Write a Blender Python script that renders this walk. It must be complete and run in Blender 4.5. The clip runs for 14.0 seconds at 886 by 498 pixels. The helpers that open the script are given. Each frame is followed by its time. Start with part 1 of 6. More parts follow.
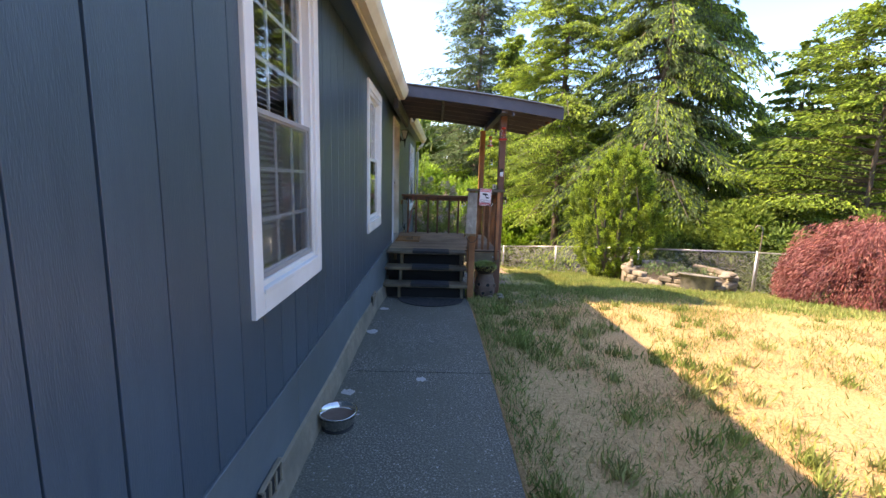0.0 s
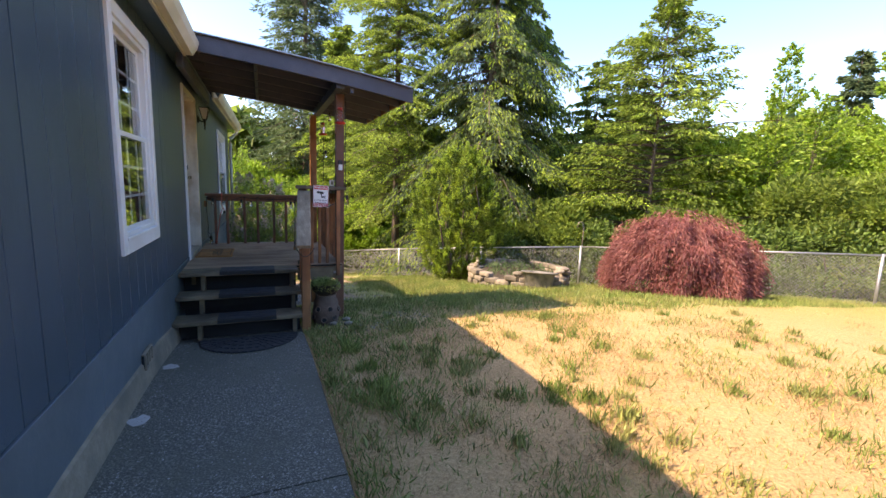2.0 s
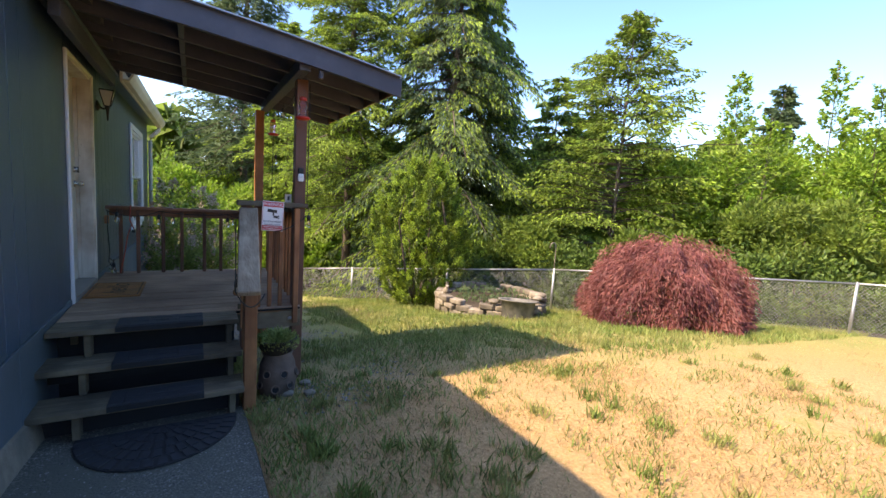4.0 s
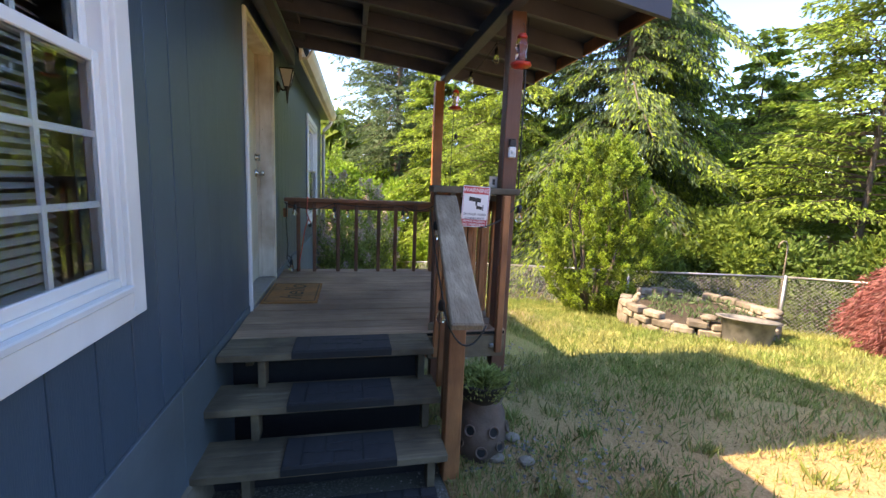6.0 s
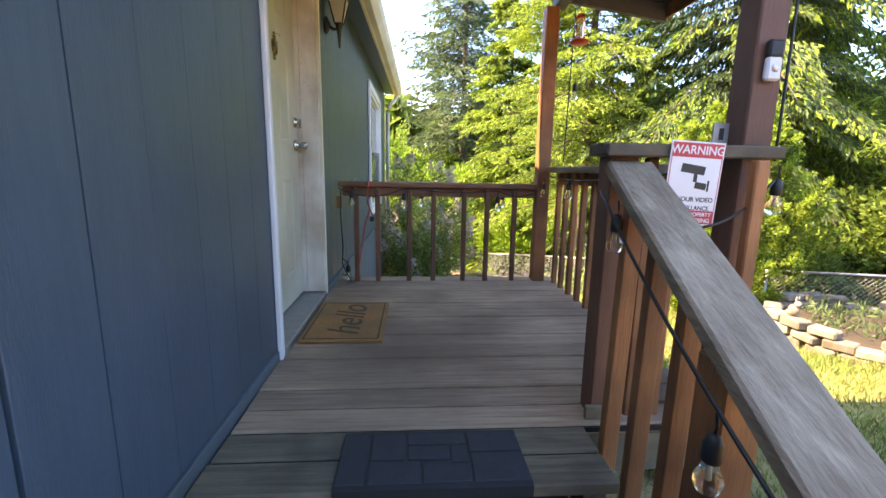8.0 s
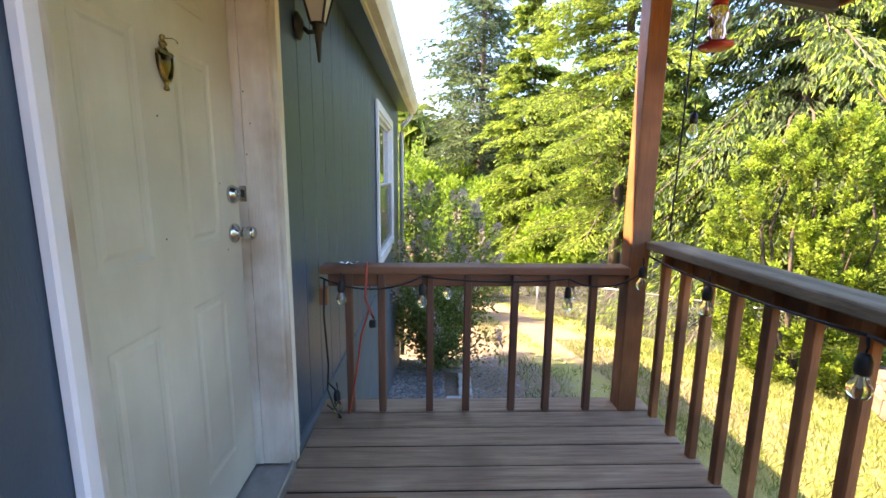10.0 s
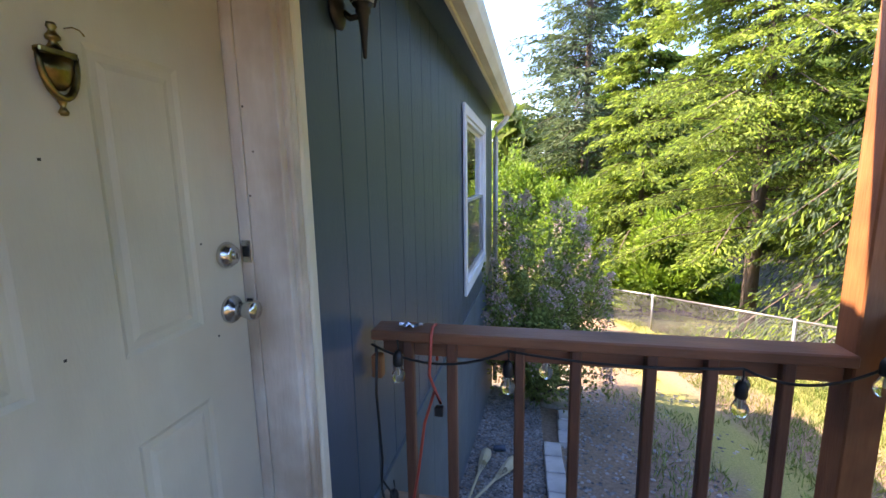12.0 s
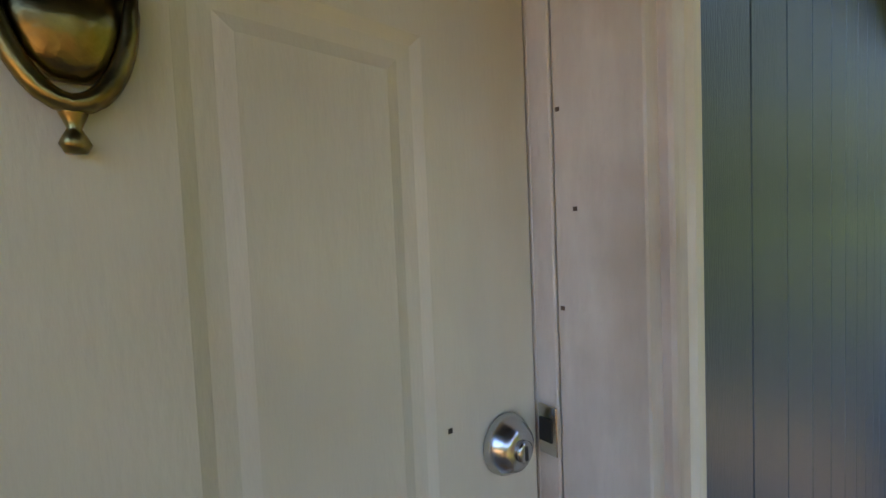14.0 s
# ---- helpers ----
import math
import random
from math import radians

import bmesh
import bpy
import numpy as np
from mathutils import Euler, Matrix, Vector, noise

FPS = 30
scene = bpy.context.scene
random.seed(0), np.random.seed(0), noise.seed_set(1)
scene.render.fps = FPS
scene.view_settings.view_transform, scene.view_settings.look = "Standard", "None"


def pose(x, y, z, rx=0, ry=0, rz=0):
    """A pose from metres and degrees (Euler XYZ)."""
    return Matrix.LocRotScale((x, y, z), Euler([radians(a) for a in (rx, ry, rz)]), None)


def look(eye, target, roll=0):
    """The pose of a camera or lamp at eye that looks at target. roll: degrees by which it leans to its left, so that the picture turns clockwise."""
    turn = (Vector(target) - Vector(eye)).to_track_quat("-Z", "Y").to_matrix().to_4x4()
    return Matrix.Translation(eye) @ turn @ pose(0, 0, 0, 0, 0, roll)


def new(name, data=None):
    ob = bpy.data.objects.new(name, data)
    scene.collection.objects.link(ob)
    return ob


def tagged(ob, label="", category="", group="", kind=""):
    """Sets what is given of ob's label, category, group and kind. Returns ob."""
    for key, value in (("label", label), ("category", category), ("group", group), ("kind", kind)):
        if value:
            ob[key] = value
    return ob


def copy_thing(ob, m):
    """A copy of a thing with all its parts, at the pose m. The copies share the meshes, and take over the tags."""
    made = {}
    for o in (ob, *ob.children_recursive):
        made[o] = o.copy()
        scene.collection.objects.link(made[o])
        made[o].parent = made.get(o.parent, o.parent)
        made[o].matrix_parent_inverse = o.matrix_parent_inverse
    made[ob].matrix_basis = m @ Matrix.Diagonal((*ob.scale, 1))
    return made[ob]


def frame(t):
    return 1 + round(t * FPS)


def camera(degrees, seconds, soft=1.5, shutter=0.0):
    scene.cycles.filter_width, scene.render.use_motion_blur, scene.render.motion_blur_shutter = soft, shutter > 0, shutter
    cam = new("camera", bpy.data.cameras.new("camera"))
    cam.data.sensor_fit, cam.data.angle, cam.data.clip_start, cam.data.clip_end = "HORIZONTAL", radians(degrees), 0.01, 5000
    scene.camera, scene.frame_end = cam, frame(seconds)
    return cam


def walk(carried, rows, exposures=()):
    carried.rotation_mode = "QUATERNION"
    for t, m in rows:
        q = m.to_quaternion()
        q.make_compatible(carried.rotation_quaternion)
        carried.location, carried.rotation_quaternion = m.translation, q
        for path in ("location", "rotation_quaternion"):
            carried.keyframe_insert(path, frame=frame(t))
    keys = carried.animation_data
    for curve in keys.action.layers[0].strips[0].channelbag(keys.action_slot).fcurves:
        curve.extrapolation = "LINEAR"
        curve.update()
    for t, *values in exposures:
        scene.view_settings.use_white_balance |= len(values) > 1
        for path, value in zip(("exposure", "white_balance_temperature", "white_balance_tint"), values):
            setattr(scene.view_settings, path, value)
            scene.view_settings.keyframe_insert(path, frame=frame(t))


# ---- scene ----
cam = camera(92.3, 14.0)
PATH = [
    (0, (0.042, 0.114, 1.527), (0.082, 2.088, 1.206), 1.7),
    (0.5, (0.048, 0.404, 1.513), (0.412, 2.343, 1.183), 1.2),
    (1, (0.102, 0.708, 1.491), (0.581, 2.625, 1.183), 1.6),
    (1.5, (0.125, 1.015, 1.46), (0.719, 2.901, 1.156), 1.9),
    (2, (0.155, 1.349, 1.457), (0.931, 3.169, 1.165), 2.1),
    (2.2, (0.182, 1.471, 1.44), (1.024, 3.267, 1.179), 2.2),
    (4.3, (0.193, 2.846, 1.515), (1.207, 4.555, 1.29), 3.7),
    (4.5, (0.174, 2.977, 1.495), (1.14, 4.714, 1.271), 3.5),
    (5, (0.127, 3.322, 1.463), (0.906, 5.148, 1.222), 2.7),
    (5.5, (0.094, 3.659, 1.429), (0.602, 5.575, 1.17), 2.5),
    (6, (0.029, 3.986, 1.406), (0.452, 5.919, 1.113), 2.4),
    (6.5, (-0.009, 4.303, 1.385), (0.348, 6.247, 1.077), 2.0),
    (7, (-0.015, 4.618, 1.362), (0.217, 6.576, 1.026), 1.5),
    (7.5, (-0.055, 4.952, 1.339), (0.145, 6.91, 0.983), 1.2),
    (8, (-0.068, 5.288, 1.31), (0.07, 7.251, 0.952), 1.0),
    (8.5, (-0.066, 5.613, 1.306), (-0.053, 7.58, 0.94), 0.6),
    (9, (-0.099, 5.952, 1.326), (-0.111, 7.922, 0.978), 0.5),
    (9.2, (-0.108, 6.078, 1.395), (-0.114, 8.049, 1.058), 0.4),
    (11.3, (-0.104, 6.928, 1.756), (0.063, 8.895, 1.434), 1.5),
    (11.5, (-0.098, 6.975, 1.757), (0.057, 8.943, 1.436), 1.1),
    (12, (-0.08, 7.104, 1.75), (-0.472, 9.039, 1.43), -1.0),
    (12.5, (-0.124, 7.241, 1.744), (-1.058, 8.983, 1.439), -1.7),
    (13, (-0.241, 7.392, 1.773), (-1.412, 9.001, 1.573), -1.6),
    (13.5, (-0.352, 7.523, 1.795), (-1.717, 8.979, 1.662), -2.4),
    (13.7, (-0.386, 7.597, 1.818), (-1.876, 8.927, 1.699), -3.2),
    (13.9, (-0.468, 7.65, 1.813), (-1.969, 8.968, 1.718), -2.2),
    (14, (-0.486, 7.651, 1.81), (-2.005, 8.947, 1.716), -2.4),
]
EXPOSURES = [(0.0, 2.95, 9750, 19), (2.2, 2.6, 9550, 21), (4.4, 2.5, 8750, 17), (5.5, 2.88, 9250, 19), (6.5, 3.28, 10100, 20), (7.5, 3.58, 10700, 21), (9.0, 4.0, 11100, 20), (11.5, 3.38, 8250, 26), (12.5, 3.43, 8850, 26), (14.0, 3.53, 9250, 25)]
walk(cam, [(t, look(eye, target, roll)) for t, eye, target, roll in PATH], EXPOSURES)

# ---- sky and sun ----
SUN_TRAVEL = Vector((0.90, -0.10, -1.0)).normalized()
world = bpy.data.worlds.new("sky")
scene.world = world
world.use_nodes = True
wn, wl = world.node_tree.nodes, world.node_tree.links
sky = wn.new("ShaderNodeTexSky")
sky.sky_type = "NISHITA"
sky.sun_disc = False
sky.sun_elevation = math.asin(-SUN_TRAVEL.z)
sky.sun_rotation = math.atan2(-SUN_TRAVEL.x, -SUN_TRAVEL.y)
sky.dust_density = 0.8
sky.air_density = 0.8
sky.ozone_density = 4.2
wn["Background"].inputs["Strength"].default_value = 0.125
sat = wn.new("ShaderNodeHueSaturation")
sat.inputs["Saturation"].default_value = 1.18
sat.inputs["Hue"].default_value = 0.504
wl.new(sky.outputs[0], sat.inputs["Color"])
wl.new(sat.outputs[0], wn["Background"].inputs["Color"])
sun = new("sun", bpy.data.lights.new("sun", "SUN"))
sun.data.energy = 2.05
sun.data.angle = radians(0.6)
sun.data.color = (1.0, 0.93, 0.8)
sun.rotation_euler = SUN_TRAVEL.to_track_quat("-Z", "Y").to_euler()


# ---- materials ----
def material(name, base, other, scale=8.0, rough=0.6, bump=0.2, stretch=(1, 1, 1), third=None, big=1.2,
             metal=0.0, vary=0.0, island=0.0, trans=0.0, bump_scale=60.0, bump_dist=0.004, spec=0.5):
    """Two scales of colour variation, fine relief, optional variation from piece to piece."""
    m = bpy.data.materials.new(name)
    m.use_nodes = True
    n, l = m.node_tree.nodes, m.node_tree.links
    b = n["Principled BSDF"]
    tc = n.new("ShaderNodeTexCoord")
    mp = n.new("ShaderNodeMapping")
    mp.inputs["Scale"].default_value = stretch
    l.new(tc.outputs["Object"], mp.inputs["Vector"])
    n1 = n.new("ShaderNodeTexNoise")
    n1.inputs["Scale"].default_value = scale
    n1.inputs["Detail"].default_value = 6
    n1.inputs["Roughness"].default_value = 0.65
    l.new(mp.outputs[0], n1.inputs["Vector"])
    n2 = n.new("ShaderNodeTexNoise")
    n2.inputs["Scale"].default_value = big
    n2.inputs["Detail"].default_value = 4
    l.new(tc.outputs["Object"], n2.inputs["Vector"])
    r1 = n.new("ShaderNodeValToRGB")
    r1.color_ramp.elements[0].position, r1.color_ramp.elements[1].position = 0.32, 0.68
    r1.color_ramp.elements[0].color, r1.color_ramp.elements[1].color = (*base, 1), (*other, 1)
    l.new(n1.outputs["Fac"], r1.inputs["Fac"])
    mix = n.new("ShaderNodeMix")
    mix.data_type = "RGBA"
    r2 = n.new("ShaderNodeValToRGB")
    r2.color_ramp.elements[0].position, r2.color_ramp.elements[1].position = 0.42, 0.66
    l.new(n2.outputs["Fac"], r2.inputs["Fac"])
    l.new(r2.outputs[0], mix.inputs[0])
    l.new(r1.outputs[0], mix.inputs[6])
    mix.inputs[7].default_value = (*(third or tuple((a + c) * 0.42 for a, c in zip(base, other))), 1)
    colour = mix.outputs[2]
    if vary or island:
        hs = n.new("ShaderNodeHueSaturation")
        mr = n.new("ShaderNodeMapRange")
        v = vary or island
        mr.inputs["To Min"].default_value, mr.inputs["To Max"].default_value = 1 - v, 1 + v
        if vary:
            l.new(n.new("ShaderNodeObjectInfo").outputs["Random"], mr.inputs["Value"])
        else:
            l.new(n.new("ShaderNodeNewGeometry").outputs["Random Per Island"], mr.inputs["Value"])
        l.new(mr.outputs[0], hs.inputs["Value"])
        l.new(colour, hs.inputs["Color"])
        colour = hs.outputs[0]
    l.new(colour, b.inputs["Base Color"])
    b.inputs["Roughness"].default_value = rough
    b.inputs["Metallic"].default_value = metal
    b.inputs["Specular IOR Level"].default_value = spec
    if bump:
        n3 = n.new("ShaderNodeTexNoise")
        n3.inputs["Scale"].default_value = bump_scale
        n3.inputs["Detail"].default_value = 5
        l.new(mp.outputs[0], n3.inputs["Vector"])
        bp = n.new("ShaderNodeBump")
        bp.inputs["Strength"].default_value = bump
        bp.inputs["Distance"].default_value = bump_dist
        l.new(n3.outputs["Fac"], bp.inputs["Height"])
        l.new(bp.outputs[0], b.inputs["Normal"])
    if trans:
        t = n.new("ShaderNodeBsdfTranslucent")
        l.new(colour, t.inputs["Color"])
        ms = n.new("ShaderNodeMixShader")
        ms.inputs[0].default_value = trans
        l.new(b.outputs[0], ms.inputs[1])
        l.new(t.outputs[0], ms.inputs[2])
        l.new(ms.outputs[0], n["Material Output"].inputs["Surface"])
    return m


M_SIDING = material("slate_blue_paint", (0.042, 0.078, 0.112), (0.056, 0.097, 0.136), 5, 0.36, 0.4, (1, 6, 0.7), (0.041, 0.072, 0.098), 0.9, bump_scale=45, bump_dist=0.003, vary=0.05)
M_SKIRT = material("worn_blue_paint", (0.078, 0.116, 0.142), (0.112, 0.150, 0.170), 5, 0.7, 0.5, (1, 1, 1), (0.070, 0.098, 0.108), 1.1, bump_scale=25)
M_FOOT = material("tan_concrete", (0.20, 0.16, 0.115), (0.28, 0.23, 0.17), 14, 0.9, 0.6, third=(0.15, 0.13, 0.10), big=3)
M_TRIM = material("white_paint", (0.74, 0.74, 0.74), (0.80, 0.80, 0.79), 6, 0.5, 0.15, (1, 1, 0.4), (0.68, 0.67, 0.65), 2.0)
M_VINYL = material("white_vinyl", (0.74, 0.74, 0.73), (0.78, 0.78, 0.77), 4, 0.35, 0.0, big=2)
M_DOOR = material("cream_door_paint", (0.58, 0.55, 0.43), (0.66, 0.63, 0.50), 4, 0.42, 0.25, (1, 2, 0.5), (0.49, 0.455, 0.35), 1.8, bump_scale=90, bump_dist=0.002)
M_JAMB = material("dirty_white_paint", (0.60, 0.53, 0.45), (0.74, 0.69, 0.60), 8, 0.5, 0.5, (2, 2, 0.4), (0.42, 0.33, 0.24), 3.2, bump_dist=0.005)
M_CREAM = material("cream_paint", (0.70, 0.66, 0.52), (0.78, 0.74, 0.60), 7, 0.5, 0.1, (1, 1, 0.5), (0.62, 0.57, 0.43), 2)
M_DARK = material("dark_void", (0.012, 0.012, 0.013), (0.02, 0.02, 0.02), 3, 0.9, 0)
M_ROOM = material("interior_paint", (0.30, 0.28, 0.25), (0.34, 0.32, 0.28), 2, 0.8, 0)
M_BLIND = material("window_blind", (0.52, 0.52, 0.50), (0.58, 0.57, 0.55), 3, 0.6, 0)
M_SHINGLE = material("roof_shingle", (0.05, 0.05, 0.052), (0.10, 0.10, 0.10), 40, 0.95, 0.6)
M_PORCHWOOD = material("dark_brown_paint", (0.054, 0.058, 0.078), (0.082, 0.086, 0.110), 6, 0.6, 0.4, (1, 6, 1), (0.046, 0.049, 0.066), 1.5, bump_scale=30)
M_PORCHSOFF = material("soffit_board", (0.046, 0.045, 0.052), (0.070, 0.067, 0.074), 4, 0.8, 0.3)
M_STAIN = material("redwood_stain", (0.330, 0.120, 0.045), (0.495, 0.195, 0.075), 6, 0.6, 0.5, (5, 5, 0.6), (0.15, 0.055, 0.024), 2.2, bump_scale=30, vary=0.12)
# redwood stain again, darkened to put the porch shade into its colour
M_STAINSHADE = material("shaded_redwood_stain", (0.150, 0.062, 0.038), (0.220, 0.090, 0.052), 6, 0.6, 0.5, (5, 5, 0.6), (0.11, 0.048, 0.030), 2.2, bump_scale=30, vary=0.12)
M_STAINH = material("redwood_stain_rail", (0.224, 0.087, 0.042), (0.336, 0.133, 0.063), 6, 0.55, 0.5, (0.6, 5, 5), (0.12, 0.05, 0.028), 2.2, bump_scale=30)
M_DECK = material("weathered_deck_stain", (0.30, 0.180, 0.115), (0.56, 0.375, 0.245), 5, 0.85, 0.9, (0.7, 12, 1), (0.25, 0.155, 0.105), 1.6, bump_scale=22, bump_dist=0.004, vary=0.14, spec=0.25)
M_TREAD = material("worn_tread", (0.105, 0.078, 0.049), (0.235, 0.180, 0.112), 5, 0.75, 0.8, (0.7, 12, 1), (0.062, 0.048, 0.032), 3.0, bump_scale=22, vary=0.1)
M_GREY = material("bare_grey_wood", (0.22, 0.155, 0.100), (0.48, 0.365, 0.25), 4, 0.85, 0.9, (6, 0.8, 3), (0.23, 0.16, 0.105), 3.5, bump_scale=16, bump_dist=0.008)
M_RUBBER = material("slate_rubber", (0.020, 0.022, 0.026), (0.034, 0.037, 0.043), 14, 0.75, 0.4, third=(0.028, 0.030, 0.034), big=5)
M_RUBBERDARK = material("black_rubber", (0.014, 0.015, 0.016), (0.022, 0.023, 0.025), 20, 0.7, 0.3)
M_PATH = material("exposed_aggregate", (0.085, 0.083, 0.066), (0.44, 0.42, 0.36), 85, 0.92, 1.0, third=(0.105, 0.104, 0.078), big=1.3, bump_scale=80, bump_dist=0.008)
M_PATH.node_tree.nodes["Color Ramp"].color_ramp.elements[0].position = 0.50
M_PATH.node_tree.nodes["Color Ramp"].color_ramp.elements[1].position = 0.74
M_STONE = material("grey_paver", (0.15, 0.125, 0.095), (0.31, 0.265, 0.21), 12, 0.9, 0.8, third=(0.13, 0.108, 0.083), big=4, vary=0.28)
M_GRAVEL = material("gravel_stone", (0.10, 0.10, 0.098), (0.30, 0.285, 0.265), 6, 0.85, 0.3, big=14, island=0.6)
M_STEEL = material("galvanised_steel", (0.32, 0.325, 0.33), (0.42, 0.425, 0.43), 20, 0.42, 0.1, metal=0.75)
M_WIRE = material("fence_wire", (0.20, 0.205, 0.205), (0.28, 0.285, 0.285), 20, 0.5, 0, metal=0.5)
M_CHROME = material("satin_nickel", (0.55, 0.55, 0.54), (0.62, 0.61, 0.60), 10, 0.22, 0.05, metal=1.0)
M_BRASS = material("tarnished_brass", (0.22, 0.155, 0.06), (0.40, 0.29, 0.115), 12, 0.28, 0.2, third=(0.08, 0.06, 0.028), big=18, metal=1.0)
M_BOWL = material("stainless_bowl", (0.55, 0.55, 0.54), (0.62, 0.62, 0.60), 8, 0.16, 0.05, metal=1.0)
M_CORD = material("black_cord", (0.012, 0.012, 0.012), (0.02, 0.02, 0.02), 10, 0.5, 0)
M_IRON = material("black_lantern_metal", (0.012, 0.013, 0.013), (0.022, 0.022, 0.022), 30, 0.5, 0.4)
M_RED = material("red_plastic", (0.55, 0.03, 0.02), (0.62, 0.05, 0.03), 4, 0.3, 0)
M_REDCORD = material("red_cord", (0.60, 0.08, 0.05), (0.66, 0.11, 0.07), 10, 0.6, 0)
M_SIGN = material("sign_white", (0.78, 0.77, 0.77), (0.82, 0.81, 0.81), 5, 0.4, 0)
M_SIGNRED = material("sign_red", (0.62, 0.05, 0.06), (0.68, 0.07, 0.08), 5, 0.45, 0)
M_SIGNBLACK = material("sign_black", (0.02, 0.02, 0.022), (0.03, 0.03, 0.03), 5, 0.5, 0)
M_COIR = material("coir_mat", (0.36, 0.140, 0.045), (0.50, 0.215, 0.070), 90, 0.95, 1.0, third=(0.28, 0.14, 0.055), big=5, bump_scale=220, bump_dist=0.008)
M_COIRDARK = material("coir_print", (0.07, 0.045, 0.022), (0.14, 0.09, 0.045), 60, 0.95, 0.8)
M_TERRA = material("old_terracotta", (0.12, 0.075, 0.055), (0.20, 0.13, 0.10), 9, 0.85, 0.5, third=(0.09, 0.065, 0.05), big=4)
M_SOIL = material("soil", (0.035, 0.025, 0.018), (0.06, 0.045, 0.03), 40, 0.95, 1)
M_BARK = material("bark", (0.085, 0.062, 0.048), (0.16, 0.125, 0.10), 12, 0.95, 1.0, (3, 3, 0.5), bump_scale=14, bump_dist=0.02)
M_LEAFA = material("conifer_needles", (0.110, 0.180, 0.038), (0.230, 0.315, 0.058), 1.1, 0.6, 0, third=(0.090, 0.138, 0.028), big=0.5, island=0.35, trans=0.5, spec=0.3)
M_LEAFTIP = material("fresh_needles", (0.260, 0.395, 0.055), (0.390, 0.520, 0.080), 1.3, 0.6, 0, third=(0.195, 0.305, 0.045), big=0.6, island=0.3, trans=0.5, spec=0.3)
M_LEAFB = material("blue_green_needles", (0.080, 0.130, 0.055), (0.155, 0.222, 0.095), 1.1, 0.6, 0, third=(0.060, 0.100, 0.048), big=0.5, island=0.35, trans=0.4, spec=0.3)
M_LEAFY = material("broad_leaves", (0.185, 0.317, 0.040), (0.317, 0.475, 0.060), 1.5, 0.5, 0, third=(0.119, 0.224, 0.029), big=0.8, island=0.35, trans=0.45, spec=0.4)
M_YEW = material("yew_needles", (0.075, 0.135, 0.022), (0.24, 0.32, 0.032), 2.5, 0.55, 0, third=(0.050, 0.092, 0.020), big=2.2, island=0.40, trans=0.3, spec=0.35)
M_MAPLE = material("red_maple_leaves", (0.215, 0.068, 0.062), (0.35, 0.13, 0.11), 3, 0.5, 0, third=(0.145, 0.040, 0.042), big=1.6, island=0.38, trans=0.35)
M_LILAC = material("lilac_blossom", (0.42, 0.31, 0.28), (0.60, 0.47, 0.43), 6, 0.7, 0, island=0.3, trans=0.3)
M_BAMBOO = material("pale_cane", (0.45, 0.38, 0.24), (0.55, 0.47, 0.32), 9, 0.7, 0.2)


def glass_material(name, tint=(1, 1, 1), rough=0.0):
    m = bpy.data.materials.new(name)
    m.use_nodes = True
    b = m.node_tree.nodes["Principled BSDF"]
    b.inputs["Base Color"].default_value = (*tint, 1)
    b.inputs["Roughness"].default_value = rough
    b.inputs["Transmission Weight"].default_value = 1
    b.inputs["IOR"].default_value = 1.45
    return m


M_BLOCK = material("pale_concrete_block", (0.40, 0.39, 0.37), (0.52, 0.51, 0.49), 20, 0.9, 0.5, third=(0.34, 0.33, 0.31), big=5, vary=0.12)
M_SPLAT = material("dried_plaster", (0.34, 0.33, 0.31), (0.48, 0.47, 0.45), 30, 0.9, 0.3)
# near-black colour standing in for the shade between deck boards
M_JOINTSHADE = material("black_joint_shade", (0.006, 0.005, 0.004), (0.014, 0.011, 0.009), 30, 0.95, 0.3)
M_LILACLEAF = material("dull_lilac_leaves", (0.15, 0.225, 0.060), (0.27, 0.350, 0.110), 2.0, 0.55, 0, third=(0.115, 0.165, 0.048), big=0.9, island=0.4, trans=0.45, spec=0.3)
M_TUB = material("weathered_grey_plastic", (0.075, 0.072, 0.068), (0.13, 0.125, 0.115), 8, 0.7, 0.3, third=(0.20, 0.19, 0.17), big=4)
M_TWINE = material("green_twine", (0.02, 0.25, 0.12), (0.03, 0.32, 0.16), 10, 0.7, 0)
M_GLASS = glass_material("window_glass", (0.9, 0.93, 0.93))
M_BULB = glass_material("bulb_glass", (1.0, 0.95, 0.85))
M_REDGLASS = glass_material("feeder_glass", (1.0, 0.55, 0.5))


